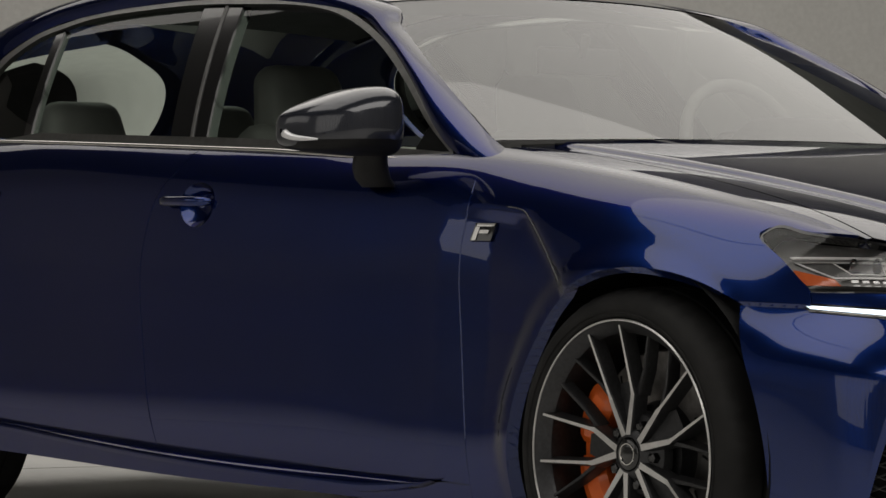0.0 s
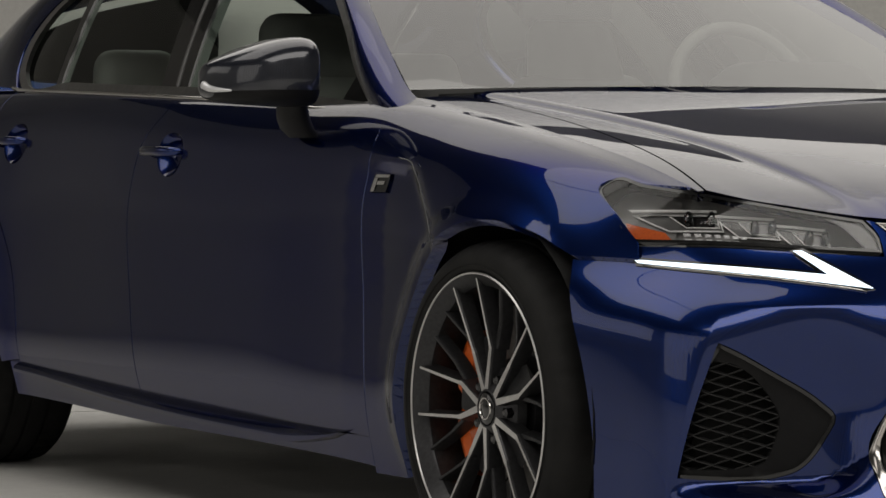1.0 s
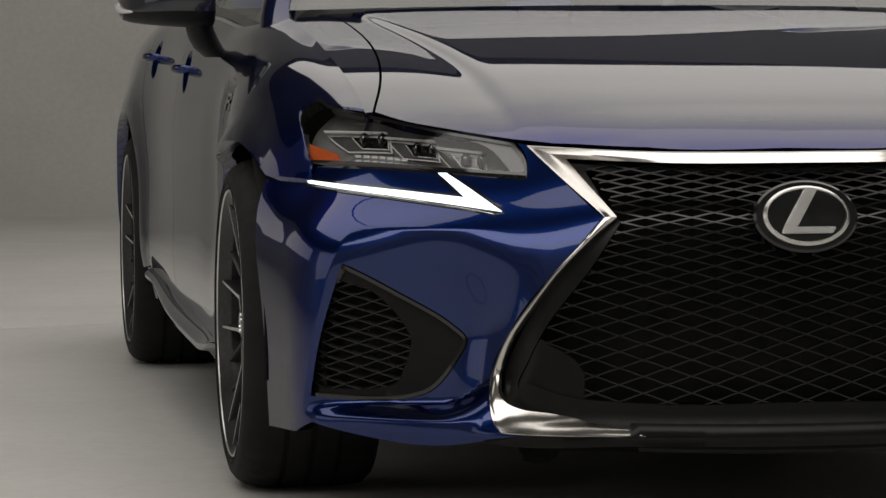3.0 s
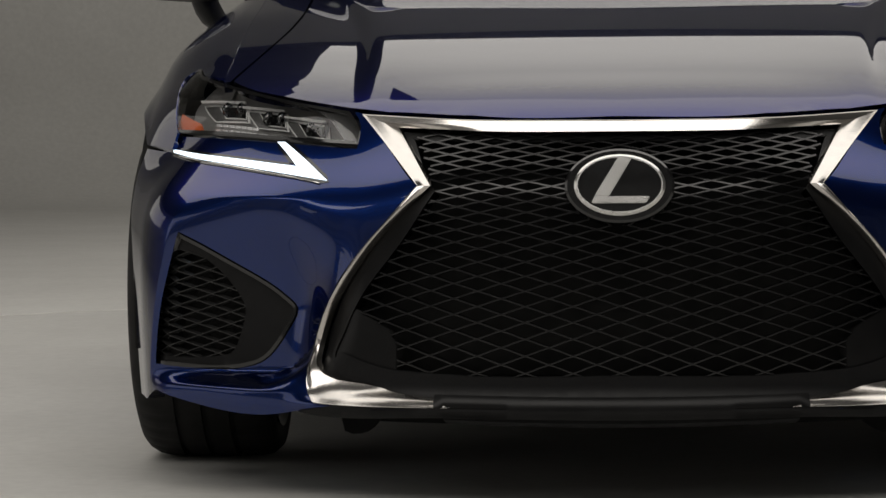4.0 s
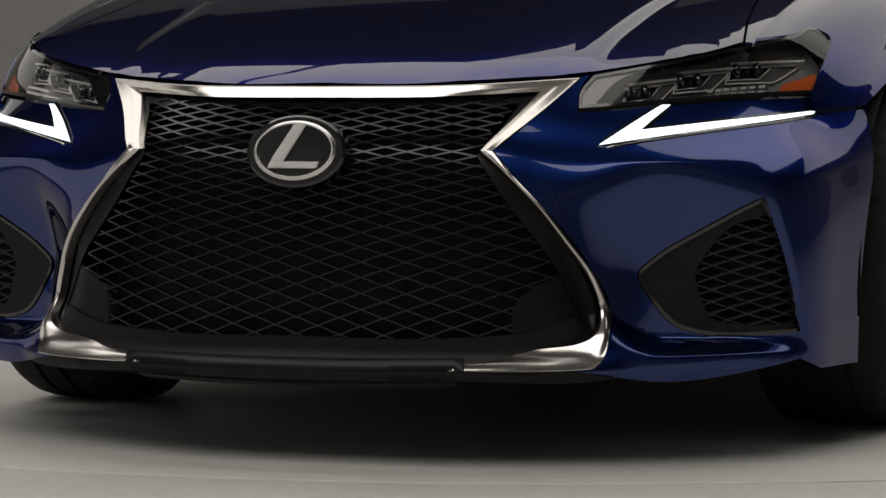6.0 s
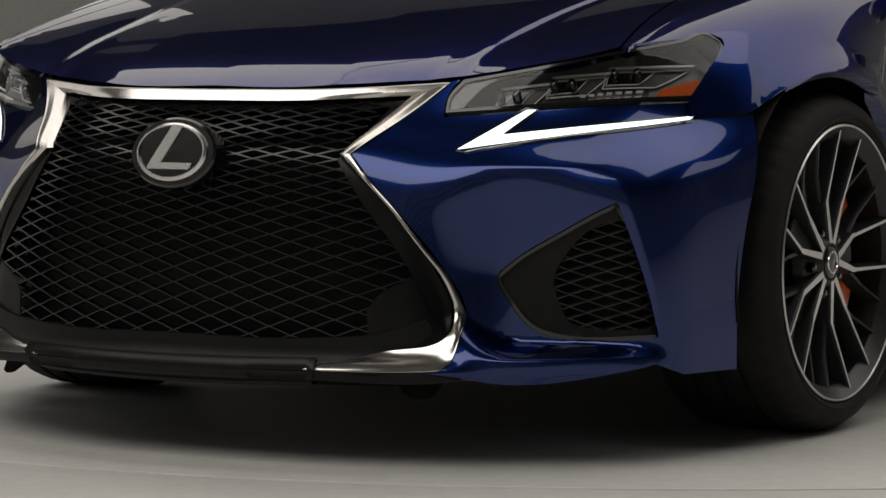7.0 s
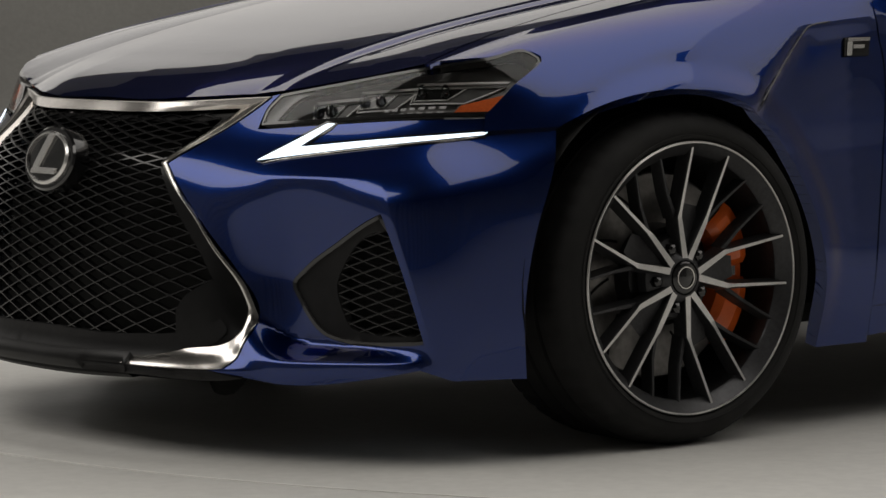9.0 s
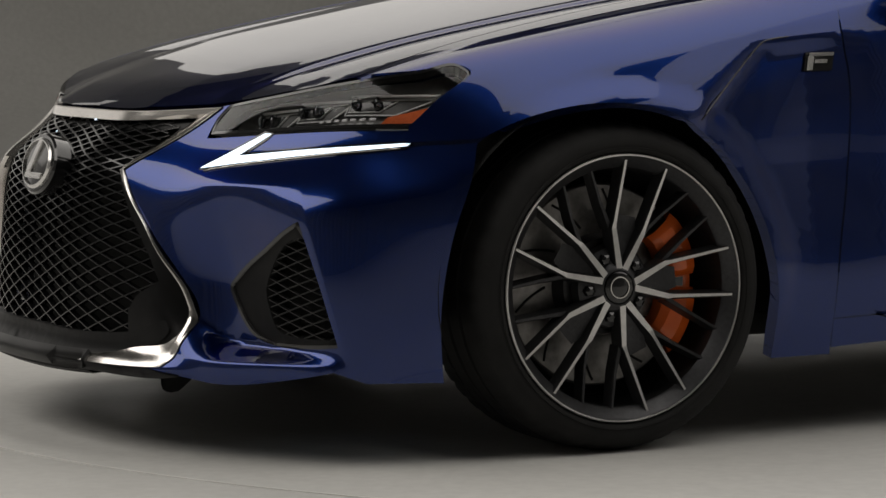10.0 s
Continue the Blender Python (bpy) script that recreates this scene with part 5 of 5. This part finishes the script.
# ---- wheels ----
def wheel(name, side, y, turn, label):
    """A wheel on the right (-1) or left (1); turn sets the angle of its first pair of spokes, from the rear upwards."""
    c = (side * 0.0, y, 0.333)

    def at(x, r, deg):
        t = radians(deg)
        return np.array([side * x, y + r * math.cos(t), 0.333 + r * math.sin(t)])

    barrel = [(0.884, 0.2290), (0.890, 0.2325), (0.904, 0.2475), (0.909, 0.2515), (0.907, 0.2565), (0.895, 0.2575), (0.87, 0.250), (0.84, 0.243), (0.72, 0.235), (0.66, 0.240), (0.65, 0.258)]
    w = revolve(name, barrel, c, GUNMETAL, car, label, count=120, sx=side)
    inner = [(0.8845, 0.2290), (0.866, 0.2280), (0.84, 0.2275), (0.80, 0.226), (0.74, 0.215), (0.66, 0.215)]
    revolve("rim_barrel", inner, c, GUNMETAL, w, count=120, sx=side)
    revolve("rim_lip", [(0.9085, 0.2518), (0.9108, 0.2526), (0.9114, 0.2545), (0.9090, 0.2566)], c, MACHINED, w, "bright machined rim lip", count=120, sx=side)

    # tyre with round shoulders, three grooves and notched shoulders
    tread = [(0.660, 0.252), (0.650, 0.275), (0.652, 0.297), (0.668, 0.311), (0.690, 0.3145), (0.722, 0.3155), (0.723, 0.3090), (0.732, 0.3090), (0.733, 0.3158), (0.772, 0.3160), (0.773, 0.3092), (0.783, 0.3092), (0.784, 0.3160), (0.823, 0.3158), (0.824, 0.3090), (0.833, 0.3090), (0.834, 0.3155), (0.865, 0.3140), (0.884, 0.3095), (0.900, 0.2995), (0.909, 0.288), (0.9125, 0.276), (0.9115, 0.2660), (0.9075, 0.2590), (0.896, 0.2555)]
    mask = np.array([1.0 if (abs(px - 0.782) > 0.055 and pr > 0.306) else 0.0 for px, pr in tread])
    revolve("tyre", tread, c, RUBBER, w, "black low-profile tyre", count=240, sx=side, sharp=45, wobble=lambda i: -0.0035 * mask * (1.0 if i % 5 == 0 else 0.0))
    for r0 in (0.268, 0.2905):
        revolve("tyre_ring", [(0.9125 if r0 < 0.28 else 0.9045, r0), (0.9145 if r0 < 0.28 else 0.9065, r0 + 0.001), (0.9125 if r0 < 0.28 else 0.904, r0 + 0.002)], c, RUBBER, w, count=120, sx=side)

    def spoke(nm, pts, widths, mats, deep=0.03, ridge=0.0):
        p = np.array(pts)
        k = len(p)
        q = hermite(np.arange(k), p, np.linspace(0, k - 1, 6 * (k - 1) + 1)) if k > 9 else p
        wd = np.interp(np.linspace(0, k - 1, len(q)), np.arange(k), widths)
        tan = np.gradient(q, axis=0)
        tan /= np.linalg.norm(tan, axis=1, keepdims=True)
        ax = np.array([side * 1.0, 0, 0])
        sdv = np.cross(tan, ax)
        sdv /= np.linalg.norm(sdv, axis=1, keepdims=True)
        hw = (wd / 2)[:, None]
        rows = [q - sdv * (hw + 0.0058) - ax * deep, q - sdv * (hw + 0.0016) - ax * 0.004, q - sdv * hw, q + sdv * hw, q + sdv * (hw + 0.0016) - ax * 0.004, q + sdv * (hw + 0.0058) - ax * deep]
        P = np.stack(rows, 1)
        n, mcol = P.shape[:2]
        faces = [(i * mcol + j, (i + 1) * mcol + j, (i + 1) * mcol + j + 1, i * mcol + j + 1) for i in range(n - 1) for j in range(mcol - 1)]
        me = bpy.data.meshes.new(nm)
        me.from_pydata(P.reshape(-1, 3).tolist(), [], faces)
        bm = bmesh.new()
        bm.from_mesh(me)
        bmesh.ops.recalc_face_normals(bm, faces=bm.faces)
        bm.to_mesh(me)
        bm.free()
        finish(me, mats)
        for i, f in enumerate(me.polygons):
            f.material_index = 0 if i % (mcol - 1) == 2 else 1
        return attach(nm, me, w)

    for k in range(5):
        d = turn + 72 * k
        for e in (1, -1):
            spoke("spoke", [at(0.885, 0.036, d + e * 9), at(0.881, 0.114, d + e * 16.4), at(0.8825, 0.125, d + e * 15.4), at(0.9015, 0.2475, d + e * 10.7)], [0.0130, 0.0098, 0.0066, 0.0046], [MACHINED, GUNMETAL])
            spoke("branch_spoke", [at(0.872, 0.114, d + e * 18), at(0.874, 0.165, d + e * 24), at(0.893, 0.2440, d + e * 28.4)], [0.008, 0.0055, 0.0035], [GUNMETAL, GUNMETAL], deep=0.025)
        # dark web between the pair near the hub
        web = np.array([[at(0.872, 0.030, d + 10), at(0.872, 0.030, d - 10)], [at(0.868, 0.075, d + 14), at(0.868, 0.075, d - 14)], [at(0.860, 0.110, d + 15), at(0.860, 0.110, d - 15)], [at(0.862, 0.140, d + 8), at(0.862, 0.140, d - 8)], [at(0.84, 0.118, d + 2), at(0.84, 0.118, d - 2)]])
        grid_mesh("spoke_web", web, GUNMETAL, w)
        # lug nut in its pocket
        p = at(0.868, 0.058, d + 36)
        revolve("lug_nut", [(0.034, 0.0), (0.034, 0.005), (0.031, 0.0105), (0.010, 0.0115), (0.0, 0.017)], (p[0] - side * 0.02, p[1], p[2]), BLACK_GLOSS, w, count=6, sx=side, sharp=25)
    # hub and cap
    revolve("hub", [(0.845, 0.082), (0.862, 0.076), (0.872, 0.050), (0.884, 0.040), (0.886, 0.033), (0.880, 0.031)], c, GUNMETAL, w, count=60, sx=side)
    cap = revolve("centre_cap", [(0.881, 0.0305), (0.8865, 0.030), (0.8885, 0.027), (0.889, 0.0)], c, BLACK_GLOSS, w, "black centre cap with a chrome ring", count=48, sx=side)
    revolve("cap_ring", [(0.8885, 0.0215), (0.8905, 0.0208), (0.8905, 0.0190), (0.8885, 0.0183)], c, CHROME, w, count=48, sx=side)
    # brake disc and caliper behind the spokes
    revolve("brake_disc", [(0.770, 0.10), (0.800, 0.10), (0.800, 0.192), (0.797, 0.196), (0.773, 0.196), (0.770, 0.192), (0.770, 0.10)], c, DISC_METAL, w, "grey slotted brake disc", count=96, sx=side, sharp=30)
    for k in range(10):
        pts = [at(0.8012, 0.115 + 0.07 * q, 36 * k + 14 * q) for q in np.linspace(0, 1, 6)]
        tube("disc_slot", pts, 0.0025, DARK, w, sides=6, up=(1, 0, 0), flat=0.3)
    revolve("disc_bell", [(0.800, 0.100), (0.832, 0.092), (0.836, 0.06), (0.836, 0.0)], c, GUNMETAL, w, count=48, sx=side)
    revolve("wheel_back", [(0.70, 0.214), (0.70, 0.0)], c, DARK, w, count=48, sx=side)
    if y < 1:
        cal = None
        for a0, a1 in ((-44, -4), (4, 42)):
            rows = []
            for deg in np.linspace(a0, a1, 10):
                m = min(1.0, (deg - a0 + 1) / 6, (a1 - deg + 1) / 6)
                rows.append([at(0.803, 0.128, deg), at(0.822 + 0.012 * m, 0.131, deg), at(0.832 + 0.014 * m, 0.146, deg), at(0.834 + 0.016 * m, 0.175, deg), at(0.826 + 0.014 * m, 0.198, deg), at(0.805, 0.206, deg), at(0.77, 0.206, deg)])
            ob = grid_mesh("brake_caliper" if cal is None else "caliper_half", np.array(rows), ORANGE, w if cal is None else w, "orange brake caliper" if cal is None else "", sharp=30)
            cal = cal or ob
        rows = [[at(0.803, 0.135, deg), at(0.829, 0.138, deg), at(0.833, 0.165, deg), at(0.829, 0.190, deg), at(0.80, 0.20, deg)] for deg in np.linspace(-6, 6, 5)]
        grid_mesh("caliper_bridge", np.array(rows), ORANGE, w, sharp=30)
        grid_mesh("caliper_mark", np.array([[at(0.8345, 0.150, deg), at(0.8345, 0.172, deg)] for deg in (-3, 0, 3)]), BLACK_GLOSS, w)
    return w


def wheel_wells():
    for y in (0.0, 2.85):
        for s in (1, -1):
            a = np.linspace(math.radians(-12), math.radians(192), 30)
            ri = 0.385 if y < 1 else 0.375
            P = np.array([[(s * x, y + ri * math.cos(t), 0.333 + ri * math.sin(t) * (0.97 if y < 1 else 1)) for t in a] for x in (0.50, 0.70, 0.86, 0.885)])
            grid_mesh("wheel_arch_liner", P, DARK, car)
            P = np.array([[(s * 0.50, y + k * ri * math.cos(t), 0.333 + k * ri * math.sin(t)) for t in a] for k in (0.0, 1.0)])
            grid_mesh("wheel_well_wall", P, DARK, car)


# ---- inside and under the car ----
def under_body():
    # plain dark boxes, added to block light under the car and behind the grille
    for nm, size, at in (("floor_pan", (1.46, 2.15, 0.06), (0, 1.43, 0.235)), ("engine_tray", (0.9, 0.8, 0.04), (0, -0.16, 0.24)), ("rear_floor", (1.0, 1.5, 0.06), (0, 3.10, 0.26)), ("bulkhead", (1.40, 0.05, 0.62), (0, 0.50, 0.55)), ("boot_bulkhead", (1.3, 0.05, 0.62), (0, 2.95, 0.58)), ("radiator", (1.0, 0.04, 0.42), (0, -0.60, 0.42))):
        part(nm, soft_box(size, at, 0.012, 2), DARK, car)
    for s in (1, -1):
        part("door_card", soft_box((0.05, 1.75, 0.58), (s * 0.745, 1.62, 0.60), 0.02, 2), DASH, car)
    # front lip under the bumper
    a = np.linspace(-front_at(0.30, 0.175), front_at(0.30, 0.175), 40)
    base = f_front(a, np.full(40, 0.184)) * [0.98, 0.98, 1] + np.outer(np.cos(np.linspace(-1.2, 1.2, 40)), [0, 0, -0.010])
    out = base * [1, 1, 0] / np.linalg.norm(base * [1, 1, 0], axis=1, keepdims=True)
    P = np.stack([base - out * 0.03 + [0, 0, 0.02], base + out * 0.004 + [0, 0, 0.004], base + out * 0.006 - [0, 0, 0.008], base - out * 0.01 - [0, 0, 0.016], base - out * 0.30 - [0, 0, 0.01]], 0)
    grid_mesh("front_lip", P, BLACK_SATIN, car, "thin black lower lip")


def seat(x, y, wide, bench=False):
    lean = Matrix.Rotation(radians(-16), 4, "X")
    dz = -0.05 if bench else 0.0
    s = part("seat", soft_box((wide, 0.52, 0.17), (x, y, 0.42), 0.05, 4), LEATHER, car)
    part("backrest", soft_box((wide * 0.96, 0.15, 0.60), (x, y + 0.28, 0.72 + dz), 0.06, 4, lean, (0.80, 0.8)), LEATHER, s)
    for k in ((-0.32, 0.0, 0.32) if bench else (0.0,)):
        part("headrest", soft_box((0.27, 0.11, 0.19), (x + k * wide / 0.95, y + 0.375, 1.06 + dz * 1.2), 0.045, 4, lean, (0.82, 0.8)), LEATHER, s)
    return s


def cabin():
    seat(-0.37, 1.42, 0.50)
    seat(0.37, 1.42, 0.50)
    seat(0.0, 2.32, 1.25, True)
    part("dashboard", soft_box((1.40, 0.42, 0.30), (0, 0.80, 0.80), 0.07, 4, Matrix.Rotation(radians(4), 4, "X"), (0.98, 0.8)), DASH, car)
    part("instrument_hood", soft_box((0.40, 0.22, 0.10), (0.37, 0.82, 0.965), 0.045, 4, None, (0.8, 0.7)), DASH, car)
    part("parcel_shelf", soft_box((1.2, 0.5, 0.04), (0, 2.98, 0.955), 0.015, 2), DASH, car)
    # steering wheel
    a = np.arange(48) * 2 * np.pi / 48
    tilt = Matrix.Translation((0.37, 1.02, 0.93)) @ Matrix.Rotation(radians(68), 4, "X")
    rim = np.array([tuple(tilt @ Vector((0.185 * math.cos(t), 0.185 * math.sin(t), 0))) for t in a])
    nrm = np.repeat(np.array(tilt.to_3x3() @ Vector((0, 0, 1)))[None], 48, 0)
    sw = tube("steering_wheel", rim, 0.016, LEATHER, car, closed=True, up=nrm)
    bm = soft_box((0.17, 0.12, 0.05), (0, 0, 0), 0.02, 3)
    bmesh.ops.transform(bm, matrix=tilt, verts=bm.verts)
    part("steering_boss", bm, DASH, sw)
    for t in (0, math.pi, -math.pi / 2):
        pts = [tuple(tilt @ Vector((r * math.cos(t), r * math.sin(t), -0.005))) for r in (0.06, 0.12, 0.18)]
        tube("steering_spoke", pts, 0.014, DASH, sw, up=(0, 1, 0.3))
    # inner mirror
    im = part("inner_mirror", soft_box((0.24, 0.03, 0.065), (0, 1.20, 1.15), 0.012, 3), DASH, car)
    tube("mirror_arm", [(0, 1.19, 1.16), (0, 1.17, 1.21)], 0.01, DASH, im)
    # roof lining
    u, v = np.linspace(-1, 1, 13), np.linspace(1.35, 2.8, 12)
    P = np.array([[(0.52 * k, y, float(hermite([1.3, 1.75, 2.2, 2.85], [1.225, 1.325, 1.345, 1.280], y)) + 0.025 * (1 - k * k)) for k in u] for y in v])
    grid_mesh("roof_lining", P, LEATHER, car)


glasshouse()
mirrors()
wheel("wheel", 1, 0.0, 5, "left front alloy wheel with machined twin spokes")
wheel("wheel", -1, 0.0, 180 - 31, "right front alloy wheel with machined twin spokes")
wheel("wheel", 1, 2.85, 20, "rear alloy wheel with machined twin spokes")
wheel("wheel", -1, 2.85, 180 - 20, "rear alloy wheel with machined twin spokes")
wheel_wells()
under_body()
cabin()

# hang every part of the car on its own empty, in place
for ob in car.children:
    ob.matrix_parent_inverse = car.matrix_world.inverted()
